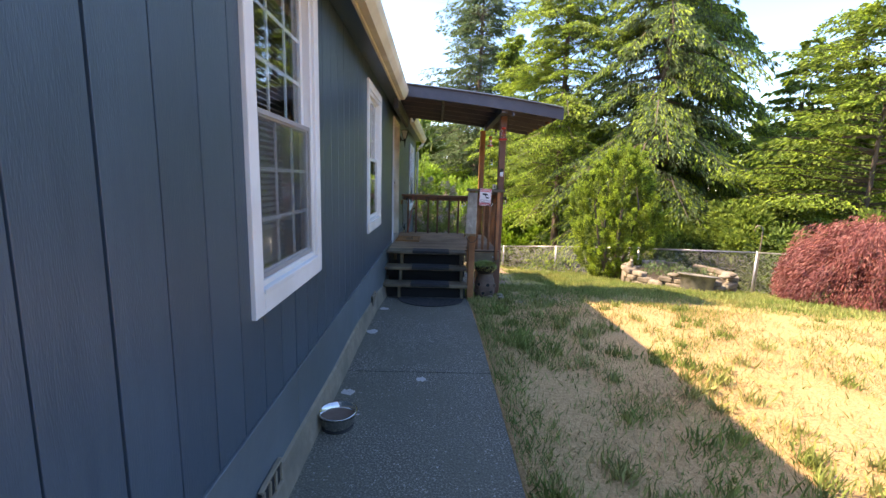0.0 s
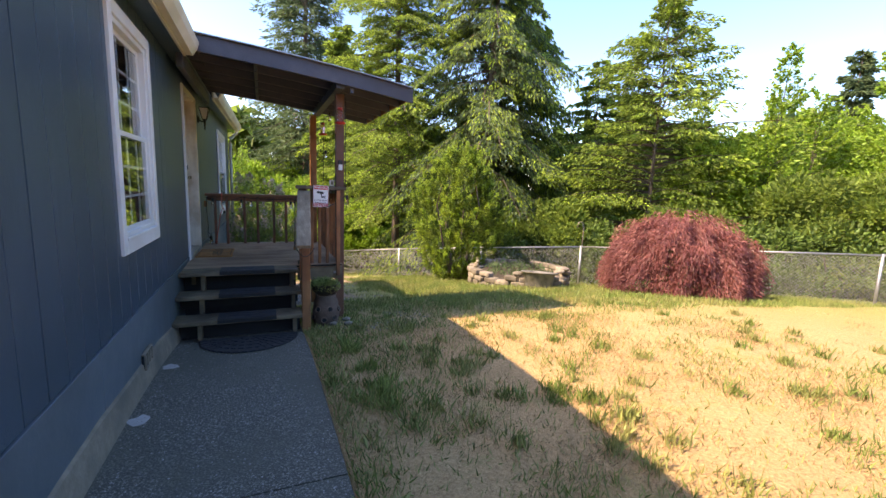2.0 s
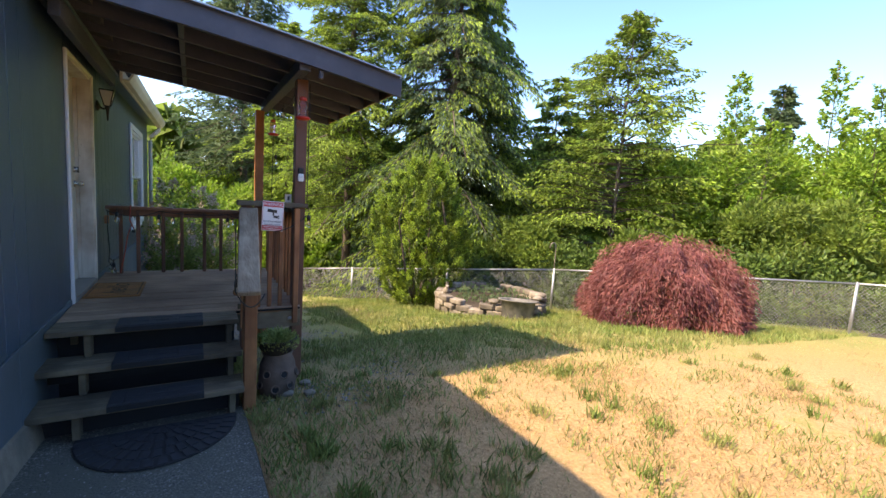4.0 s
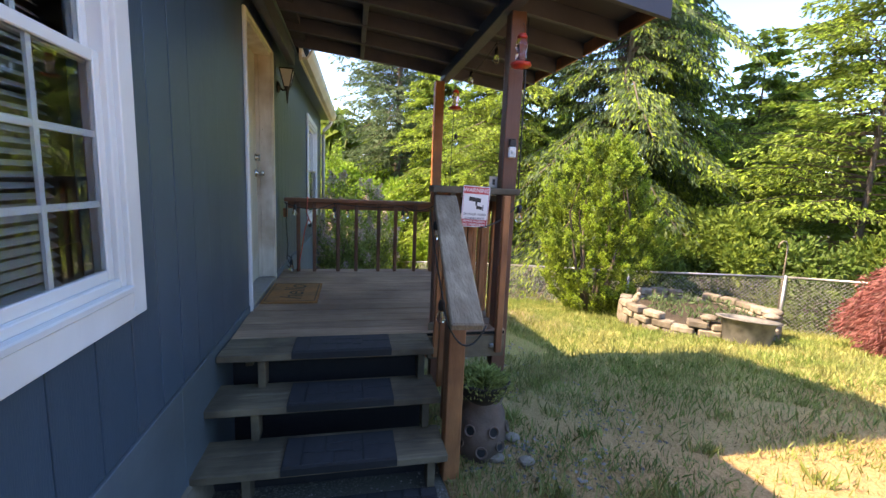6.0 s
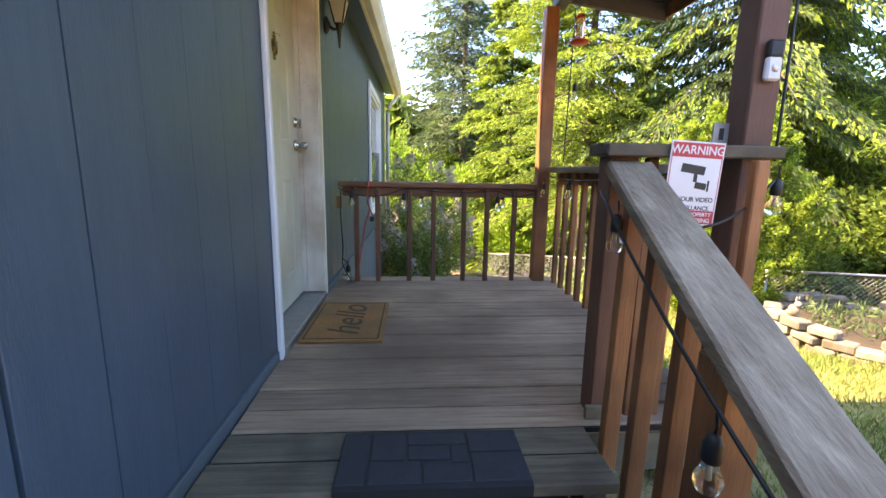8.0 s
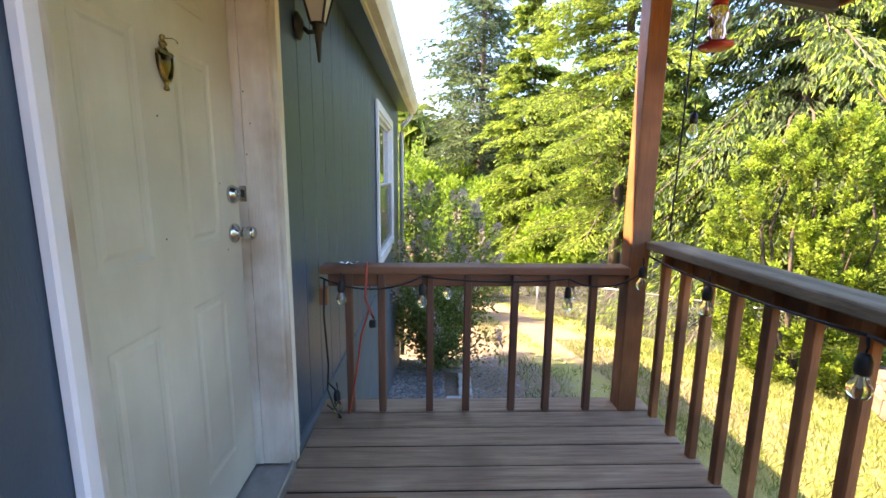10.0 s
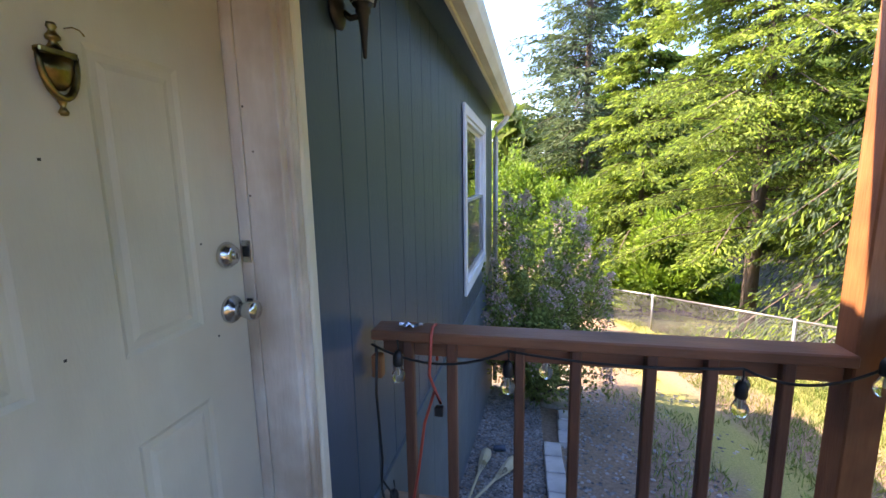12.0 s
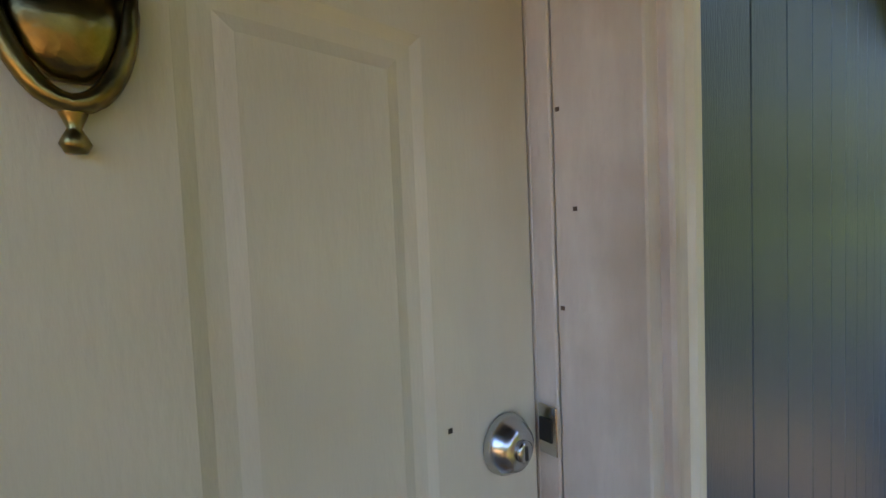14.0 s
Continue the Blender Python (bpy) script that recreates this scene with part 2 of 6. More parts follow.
def lawn_material():
    m = bpy.data.materials.new("dry_lawn")
    m.use_nodes = True
    n, l = m.node_tree.nodes, m.node_tree.links
    b = n["Principled BSDF"]
    b.inputs["Roughness"].default_value = 0.95
    b.inputs["Specular IOR Level"].default_value = 0.15
    tc = n.new("ShaderNodeTexCoord")

    def noise_ramp(scale, lo, hi, c0, c1, detail=8):
        a = n.new("ShaderNodeTexNoise")
        a.inputs["Scale"].default_value, a.inputs["Detail"].default_value = scale, detail
        a.inputs["Roughness"].default_value = 0.7
        l.new(tc.outputs["Object"], a.inputs["Vector"])
        r = n.new("ShaderNodeValToRGB")
        r.color_ramp.elements[0].position, r.color_ramp.elements[1].position = lo, hi
        r.color_ramp.elements[0].color, r.color_ramp.elements[1].color = (*c0, 1), (*c1, 1)
        l.new(a.outputs["Fac"], r.inputs["Fac"])
        return r.outputs[0], a.outputs["Fac"]

    straw, fine = noise_ramp(45, 0.3, 0.7, (0.29, 0.175, 0.085), (0.60, 0.40, 0.20))
    green, _ = noise_ramp(60, 0.3, 0.7, (0.17, 0.175, 0.060), (0.37, 0.35, 0.13))
    patch, _ = noise_ramp(1.7, 0.57, 0.70, (0, 0, 0), (1, 1, 1))
    sep = n.new("ShaderNodeSeparateXYZ")
    l.new(tc.outputs["Object"], sep.inputs[0])
    far = n.new("ShaderNodeMapRange")
    far.inputs["From Min"].default_value, far.inputs["From Max"].default_value = 6.7, 9.6
    slope = n.new("ShaderNodeMath")
    slope.operation = "MULTIPLY_ADD"
    slope.inputs[1].default_value = 0.45
    l.new(sep.outputs["X"], slope.inputs[0])
    l.new(sep.outputs["Y"], slope.inputs[2])
    l.new(slope.outputs[0], far.inputs["Value"])
    add = n.new("ShaderNodeMath")
    add.operation = "ADD"
    add.use_clamp = True
    l.new(patch, add.inputs[0])
    l.new(far.outputs[0], add.inputs[1])
    mix = n.new("ShaderNodeMix")
    mix.data_type = "RGBA"
    l.new(add.outputs[0], mix.inputs[0])
    l.new(straw, mix.inputs[6])
    l.new(green, mix.inputs[7])
    soil, _ = noise_ramp(25, 0.3, 0.7, (0.17, 0.12, 0.085), (0.34, 0.25, 0.185))
    warp, wf = noise_ramp(1.1, 0.3, 0.7, (0, 0, 0), (1, 1, 1))

    def ramp_of(sock, lo, hi):
        r = n.new("ShaderNodeMapRange")
        r.inputs["From Min"].default_value, r.inputs["From Max"].default_value = lo, hi
        l.new(sock, r.inputs["Value"])
        return r.outputs[0]

    def maths(op, p, q):
        k = n.new("ShaderNodeMath")
        k.operation = op
        for i, v in enumerate((p, q)):
            if isinstance(v, (int, float)):
                k.inputs[i].default_value = v
            else:
                l.new(v, k.inputs[i])
        return k.outputs[0]

    shifted = maths("ADD", sep.outputs["X"], maths("MULTIPLY", wf, -1.6))
    strip = maths("MULTIPLY", ramp_of(shifted, 1.15, 0.75), ramp_of(sep.outputs["Y"], 8.0, 9.0))
    trail_x = maths("ABSOLUTE", maths("SUBTRACT", maths("ADD", sep.outputs["X"], maths("MULTIPLY", sep.outputs["Y"], 0.16)), 4.9), 0.0)
    trail = maths("MULTIPLY", ramp_of(trail_x, 0.7, 0.4), ramp_of(sep.outputs["Y"], 9.5, 11.0))
    both = maths("MAXIMUM", strip, trail)
    mix2 = n.new("ShaderNodeMix")
    mix2.data_type = "RGBA"
    l.new(both, mix2.inputs[0])
    l.new(mix.outputs[2], mix2.inputs[6])
    l.new(soil, mix2.inputs[7])
    l.new(mix2.outputs[2], b.inputs["Base Color"])
    bp = n.new("ShaderNodeBump")
    bp.inputs["Strength"].default_value, bp.inputs["Distance"].default_value = 1.0, 0.02
    l.new(fine, bp.inputs["Height"])
    l.new(bp.outputs[0], b.inputs["Normal"])
    return m


M_LAWN = lawn_material()
M_LITTER = material("forest_floor", (0.030, 0.028, 0.018), (0.075, 0.062, 0.036), 9, 0.95, 1.0, third=(0.035, 0.048, 0.018), big=0.9, bump_scale=30, bump_dist=0.03)
# leaf green with the shade behind the fence put into the colour
M_UNDER = material("shaded_undergrowth_leaves", (0.055, 0.105, 0.022), (0.115, 0.185, 0.035), 1.8, 0.55, 0, third=(0.040, 0.075, 0.020), big=0.8, island=0.4, trans=0.3, spec=0.3)


def screen_material():
    """Fine insect mesh: mostly open, the wires a dull grey."""
    m = bpy.data.materials.new("insect_screen")
    m.use_nodes = True
    n, l = m.node_tree.nodes, m.node_tree.links
    n["Principled BSDF"].inputs["Base Color"].default_value = (0.11, 0.11, 0.11, 1)
    n["Principled BSDF"].inputs["Roughness"].default_value = 0.7
    ms = n.new("ShaderNodeMixShader")
    ms.inputs[0].default_value = 0.20
    l.new(n.new("ShaderNodeBsdfTransparent").outputs[0], ms.inputs[1])
    l.new(n["Principled BSDF"].outputs[0], ms.inputs[2])
    l.new(ms.outputs[0], n["Material Output"].inputs["Surface"])
    return m


M_SCREEN = screen_material()
M_SCREENFRAME = material("grey_screen_frame", (0.30, 0.29, 0.29), (0.36, 0.35, 0.35), 6, 0.5, 0)
M_BLADE = material("grass_green", (0.14, 0.215, 0.055), (0.28, 0.355, 0.105), 3, 0.6, 0, third=(0.34, 0.34, 0.13), big=1.5, island=0.35, trans=0.35, spec=0.3)
M_STRAW = material("grass_straw", (0.42, 0.29, 0.15), (0.62, 0.44, 0.24), 3, 0.7, 0, third=(0.32, 0.24, 0.12), big=1.5, island=0.3, trans=0.2, spec=0.2)


# ---- building blocks ----
def part(name, bm, mat, parent=None, label=""):
    """One bmesh as one mesh object, a thing or a part of one."""
    me = bpy.data.meshes.new(name)
    bm.to_mesh(me)
    bm.free()
    me.materials.append(mat)
    ob = new(name, me)
    ob.parent = parent
    return tagged(ob, label) if label else ob


def empty(name, at=(0, 0, 0), label="", category="", group="", kind="", turn=(0, 0, 0)):
    ob = new(name)
    ob.matrix_basis = pose(*at, *turn)
    ob.empty_display_size = 0.1
    return tagged(ob, label, category, group, kind)


def box(bm, x0, x1, y0, y1, z0, z1, bevel=0.0, m=None):
    r = bmesh.ops.create_cube(bm, size=1)
    vs = r["verts"]
    for v in vs:
        v.co = Vector((x0 + (v.co.x + 0.5) * (x1 - x0), y0 + (v.co.y + 0.5) * (y1 - y0), z0 + (v.co.z + 0.5) * (z1 - z0)))
    if m is not None:
        bmesh.ops.transform(bm, matrix=m, verts=vs)
    if bevel:
        es = list({e for v in vs for e in v.link_edges})
        bmesh.ops.bevel(bm, geom=es, offset=bevel, segments=1, affect="EDGES", clamp_overlap=True)
    return bm


def boxed(name, dims, mat, parent=None, bevel=0.003, label="", m=None):
    return part(name, box(bmesh.new(), *dims, bevel, m), mat, parent, label)


def beam(name, a, b, w, h, mat, parent=None, bevel=0.004, label="", up=(0, 0, 1)):
    """A squared timber from a to b, w wide and h deep."""
    a, b = Vector(a), Vector(b)
    d = (b - a)
    z = d.normalized()
    x = z.cross(Vector(up))
    if x.length < 1e-4:
        x = Vector((1, 0, 0))
    x.normalize()
    y = z.cross(x)
    m = Matrix((x, y, z)).transposed().to_4x4()
    m.translation = a
    return boxed(name, (-w / 2, w / 2, -h / 2, h / 2, 0, d.length), mat, parent, bevel, label, m)


def lathe(name, profile, mat, parent=None, label="", n=24, m=None, smooth=True):
    """A turned shape: profile of (radius, height)."""
    bm = bmesh.new()
    rings = []
    for r, z in profile:
        if r < 1e-5:
            rings.append([bm.verts.new((0, 0, z))])
        else:
            rings.append([bm.verts.new((r * math.cos(2 * math.pi * i / n), r * math.sin(2 * math.pi * i / n), z)) for i in range(n)])
    for a, b in zip(rings, rings[1:]):
        if len(a) == 1 and len(b) == 1:
            continue
        for i in range(n):
            j = (i + 1) % n
            if len(a) == 1:
                bm.faces.new((a[0], b[j], b[i]))
            elif len(b) == 1:
                bm.faces.new((a[i], a[j], b[0]))
            else:
                bm.faces.new((a[i], a[j], b[j], b[i]))
    bmesh.ops.recalc_face_normals(bm, faces=bm.faces)
    for f in bm.faces:
        f.smooth = smooth
    if m is not None:
        bmesh.ops.transform(bm, matrix=m, verts=bm.verts)
    return part(name, bm, mat, parent, label)


def tube(name, points, radius, mat, parent=None, label="", n=6, closed=False):
    """A round bar or cord along points."""
    bm = bmesh.new()
    pts = [Vector(p) for p in points]
    rings = []
    for i, p in enumerate(pts):
        d = (pts[min(i + 1, len(pts) - 1)] - pts[max(i - 1, 0)]).normalized()
        x = d.cross(Vector((0, 0, 1)))
        if x.length < 0.05:
            x = d.cross(Vector((1, 0, 0)))
        x.normalize()
        y = d.cross(x)
        r = radius[i] if isinstance(radius, (list, tuple)) else radius
        rings.append([bm.verts.new(p + (x * math.cos(2 * math.pi * k / n) + y * math.sin(2 * math.pi * k / n)) * r) for k in range(n)])
    for a, b in zip(rings, rings[1:]):
        for k in range(n):
            bm.faces.new((a[k], a[(k + 1) % n], b[(k + 1) % n], b[k]))
    bm.faces.new(rings[0][::-1])
    bm.faces.new(rings[-1])
    for f in bm.faces:
        f.smooth = True
    return part(name, bm, mat, parent, label)


def sag(a, b, drop, n=10):
    a, b = Vector(a), Vector(b)
    return [a.lerp(b, i / n) - Vector((0, 0, drop * 4 * (i / n) * (1 - i / n))) for i in range(n + 1)]


def raw(name, verts, faces, mat, parent=None, label="", smooth=False):
    """A mesh from arrays of vertices and equal-sized faces."""
    verts, faces = np.asarray(verts, np.float32), np.asarray(faces, np.int32)
    me = bpy.data.meshes.new(name)
    me.vertices.add(len(verts))
    me.vertices.foreach_set("co", verts.ravel())
    k = faces.shape[1]
    me.loops.add(faces.size)
    me.loops.foreach_set("vertex_index", faces.ravel())
    me.polygons.add(len(faces))
    me.polygons.foreach_set("loop_start", np.arange(0, faces.size, k, dtype=np.int32))
    me.polygons.foreach_set("use_smooth", np.full(len(faces), smooth))
    me.update(calc_edges=True)
    me.materials.append(mat)
    ob = new(name, me)
    ob.parent = parent
    return tagged(ob, label) if label else ob


def softplus(u, w):
    return w * np.log1p(np.exp(np.clip(u / w, -40, 40)))


def ground_z(x, y):
    """The lay of the land: level by the path, falling away past the steps."""
    z = -0.165 * softplus(np.asarray(y, float) - 5.2, 0.5) - 0.08 * softplus(np.asarray(x, float) - 5.0, 0.7)
    return np.maximum(z, -3.2 + 0.02 * z)


def wall_x(y):
    return -0.67 + 0.017 * max(0.0, y - 8.1)


def bend(ob):
    """Turns the wall beyond the door slightly, fitted to the camera's view."""
    for v in ob.data.vertices:
        v.co.x += 0.017 * max(0.0, v.co.y - 8.1)
    return ob


rng = np.random.default_rng(7)
Y0, Y1 = -5.0, 13.1
EAVE_Z = 2.62
WINDOWS = [(1.735, 2.705, 0.955, 2.60), (4.558, 5.572, 0.945, 2.505), (10.66, 12.35, 0.745, 2.37)]
DOOR = (7.118, 8.10, 0.475, 2.50)


# ---- ground ----
FENCE = [(15.8, 0.2), (12.9, 3.7), (11.4, 5.6), (9.6, 7.95), (7.9, 10.2), (5.75, 11.75), (4.38, 15.05), (3.1, 18.6), (2.0, 22.0), (0.6, 26.0)]
def build_ground():
    xs = np.concatenate([np.linspace(-400, -12, 14), np.linspace(-11.5, 0.40, 40), [0.500, 0.530], np.linspace(0.65, 26, 104), np.linspace(28, 400, 18)])
    ys = np.concatenate([np.linspace(-400, -12, 14), np.linspace(-11.5, 34, 183), np.linspace(36, 400, 18)])
    gx, gy = np.meshgrid(xs, ys)
    near = (np.abs(gx - 7) < 20) & (np.abs(gy - 11) < 25)
    bumps = 0.018 * np.sin(gx * 2.9 + 1.7 * np.sin(gy * 1.3)) * np.cos(gy * 2.3) + 0.012 * np.sin(gx * 6.1 + gy * 4.7)
    gz = ground_z(gx, gy) + np.where(near & (gx > 0.7), bumps, 0) - np.where((gx < 0.51) & (gy < 6.9) & (gx > -12), 0.10, 0)
    verts = np.stack([gx, gy, gz], -1).reshape(-1, 3)
    nx, ny = len(xs), len(ys)
    i = np.arange((ny - 1) * (nx - 1))
    a = (i // (nx - 1)) * nx + i % (nx - 1)
    ob = raw("ground", verts, np.stack([a, a + 1, a + nx + 1, a + nx], -1), M_LAWN, smooth=True)
    ob.data.materials.append(M_LITTER)
    cx = (gx[:-1, :-1] + gx[1:, 1:]).ravel() / 2
    cy = (gy[:-1, :-1] + gy[1:, 1:]).ravel() / 2
    line = np.array(sorted((y, x) for x, y in FENCE))
    edge = np.interp(cy, line[:, 0], line[:, 1], left=17.5)
    ob.data.polygons.foreach_set("material_index", ((cx > edge + 0.05) | (cy > 30)).astype(np.int32))
    return tagged(ob, "dry lawn of straw and green patches sloping away to the fence", "lawn", kind="structure")


def build_path():
    path = empty("pavement", label="grey exposed-aggregate concrete footpath beside the blue wall", category="path", kind="structure")
    edges = [-6.0, -3.1, 0.05, 3.33, 6.75]
    for a, b in zip(edges, edges[1:]):
        bm = bmesh.new()
        ys = np.linspace(a + 0.006, b - 0.006, 12)
        prof = [(-0.74, -0.09), (-0.74, 0.0), (0.517, 0.0), (0.525, -0.008), (0.525, -0.09)]
        rows = [[bm.verts.new((px, yy, pz + float(ground_z(0, yy)))) for px, pz in prof] for yy in ys]
        for p, q in zip(rows, rows[1:]):
            for k in range(5):
                bm.faces.new((p[k], p[(k + 1) % 5], q[(k + 1) % 5], q[k]))
        bm.faces.new(rows[0])
        bm.faces.new(rows[-1][::-1])
        bmesh.ops.recalc_face_normals(bm, faces=bm.faces)
        part("slab", bm, M_PATH, path)
    return path


build_ground()
build_path()


# ---- house ----
def cut(y0, y1, z0, z1, holes):
    """Rectangles left of a wall strip once the openings are taken out."""
    out = []
    ys = sorted({y0, y1, *[y for h in holes for y in h[:2] if y0 < y < y1]})
    for a, b in zip(ys, ys[1:]):
        m = (a + b) / 2
        spans = [(z0, z1)]
        for h in holes:
            if h[0] < m < h[1]:
                nxt = []
                for s in spans:
                    if h[2] > s[0]:
                        nxt.append((s[0], min(h[2], s[1])))
                    if h[3] < s[1]:
                        nxt.append((max(h[3], s[0]), s[1]))
                spans = [s for s in nxt if s[1] - s[0] > 0.003]
        out += [(a, b, *s) for s in spans]
    return out


def skirt_top(y):
    """Height of the lower edge of the siding."""
    return 0.52


def build_house():
    holes = [(a + 0.06, b - 0.06, c + 0.06, d - 0.06) for a, b, c, d in WINDOWS] + [(DOOR[0] + 0.02, DOOR[1] - 0.02, 0.42, DOOR[3] - 0.02)]
    wall = empty("wall_east", label="slate blue grooved plywood siding of the house wall", category="wall", kind="structure")
    bm = bmesh.new()
    for a, b, c, d in cut(Y0, Y1, -2.4, 2.70, holes):
        n = max(1, int((b - a) / 1.5))
        for k in range(n):
            box(bm, -0.80, -0.692, a + (b - a) * k / n, a + (b - a) * (k + 1) / n, c, d)
    bmesh.ops.remove_doubles(bm, verts=bm.verts, dist=0.0005)
    bend(part("wall_core", bm, M_SIDING, wall))
    edges = [-5.062 + 0.2032 * k for k in range(61)] + [7.36] + [7.586 + 0.203 * k for k in range(28)]
    for k, (y, y2) in enumerate(zip(edges, edges[1:])):
        y2 = min(y2, Y1)
        faint = 5.95 < y < 7.0
        lo, hi = [0.0055 if q % 6 == 0 and q < 61 else 0.0008 if faint else 0.0032 for q in (k, k + 1)]
        bm = bmesh.new()
        for a, b, c, d in cut(y + lo, y2 - hi, skirt_top(y), 2.695, holes):
            box(bm, -0.691, -0.670, a, b, c, d, 0 if faint else 0.0012)
        bend(part("siding_plank", bm, M_SIDING, wall))
    # lower band and footing
    bm = bmesh.new()
    for k in range(10):
        a, b = Y0 + (Y1 - Y0) * k / 10, Y0 + (Y1 - Y0) * (k + 1) / 10
        lo = -2.3 if b > 6 else -0.1
        box(bm, -0.691, -0.662, a + 0.002, b - 0.002, lo, 0.512, 0.003)
    bend(part("skirt_board", bm, M_SKIRT, wall, "paler worn blue skirting board"))
    bm = bmesh.new()
    for k in range(24):
        a, b = Y0 + (6.3 - Y0) * k / 24, Y0 + (6.3 - Y0) * (k + 1) / 24
        vs = [bm.verts.new(p) for q in (a, b) for z in (0.085 + 0.012 * math.sin(q * 3.7),) for p in ((-0.665, q, z + 0.095), (-0.648, q, z + 0.080), (-0.612, q, -0.1), (-0.665, q, -0.1))]
        bm.faces.new((vs[0], vs[4], vs[5], vs[1]))
        bm.faces.new((vs[1], vs[5], vs[6], vs[2]))
    for v in bm.verts:
        v.co.z += float(ground_z(0, v.co.y))
    bmesh.ops.recalc_face_normals(bm, faces=bm.faces)
    part("footing", bm, M_FOOT, wall, "crumbling tan concrete footing")
    # the rest of the house shell
    shell = empty("house_shell", label="walls at the back and ends of the blue house", category="house", kind="structure")
    boxed("wall_end", (-8.0, -0.805, Y1 - 0.1, Y1, -2.6, 3.4), M_SIDING, shell)
    boxed("wall_end", (-8.0, -0.805, Y0, Y0 + 0.1, -0.2, 3.4), M_SIDING, shell)
    boxed("wall_back", (-8.1, -8.0, Y0, Y1, -2.6, 2.7), M_SIDING, shell)
    boxed("room_floor", (-7.9, -0.82, Y0 + 0.15, Y1 - 0.15, 0.40, 0.46), M_ROOM, shell)
    boxed("room_ceiling", (-7.9, -0.82, Y0 + 0.15, Y1 - 0.15, 2.78, 2.80), M_ROOM, shell)
    boxed("partition", (-3.6, -3.5, Y0 + 0.15, Y1 - 0.15, 0.47, 2.77), M_ROOM, shell)
    roof = empty("roof", label="low grey shingle roof with cream fascia and gutter", category="roof", kind="structure")
    bm = bmesh.new()
    for x0, x1, za, zb in ((-0.42, -4.2, 2.73, 3.55), (-4.2, -8.5, 3.55, 2.62)):
        vs = [bm.verts.new(p) for y in (Y0 - 0.3, Y1 + 0.12) for p in ((x0, y, za), (x1, y, zb), (x1, y, zb + 0.06), (x0, y, za + 0.05))]
        for f in ((0, 1, 2, 3), (7, 6, 5, 4), (0, 4, 5, 1), (1, 5, 6, 2), (2, 6, 7, 3), (3, 7, 4, 0)):
            bm.faces.new([vs[i] for i in f])
    bmesh.ops.recalc_face_normals(bm, faces=bm.faces)
    part("roof_slab", bm, M_SHINGLE, roof)
    for a, b in ((Y0 - 0.3, 6.24), (8.66, Y1 + 0.1)):
        bend(boxed("soffit", (-0.668, -0.505, a, b, 2.63, 2.65), M_SIDING, roof))
        bend(boxed("fascia", (-0.505, -0.482, a, b, 2.585, 2.72), M_CREAM, roof))
        # gutter, ogee face
        bm = bmesh.new()
        prof = [(-0.480, 2.60), (-0.425, 2.60), (-0.405, 2.63), (-0.385, 2.66), (-0.372, 2.705), (-0.368, 2.725), (-0.380, 2.727), (-0.385, 2.70), (-0.43, 2.62), (-0.476, 2.62), (-0.478, 2.72), (-0.480, 2.72)]
        ra = [bm.verts.new((x, a, z)) for x, z in prof]
        rb = [bm.verts.new((x, b, z)) for x, z in prof]
        for i in range(len(prof)):
            j = (i + 1) % len(prof)
            bm.faces.new((ra[i], rb[i], rb[j], ra[j]))
        bm.faces.new(ra)
        bm.faces.new(rb[::-1])
        bmesh.ops.recalc_face_normals(bm, faces=bm.faces)
        bend(part("gutter", bm, M_CREAM, roof, "cream metal gutter"))
    boxed("soffit", (-0.668, -0.505, 6.24, 8.66, 2.63, 2.65), M_SIDING, roof)
    x = wall_x(Y1)
    tube("downspout", [(x + 0.20, Y1 + 0.02, 2.62), (x + 0.19, Y1 + 0.02, 2.54), (x + 0.06, Y1 - 0.02, 2.40), (x + 0.05, Y1 - 0.02, 2.30), (x + 0.05, Y1 - 0.02, -1.2)], 0.035, M_CREAM, roof, "cream downspout", 8)


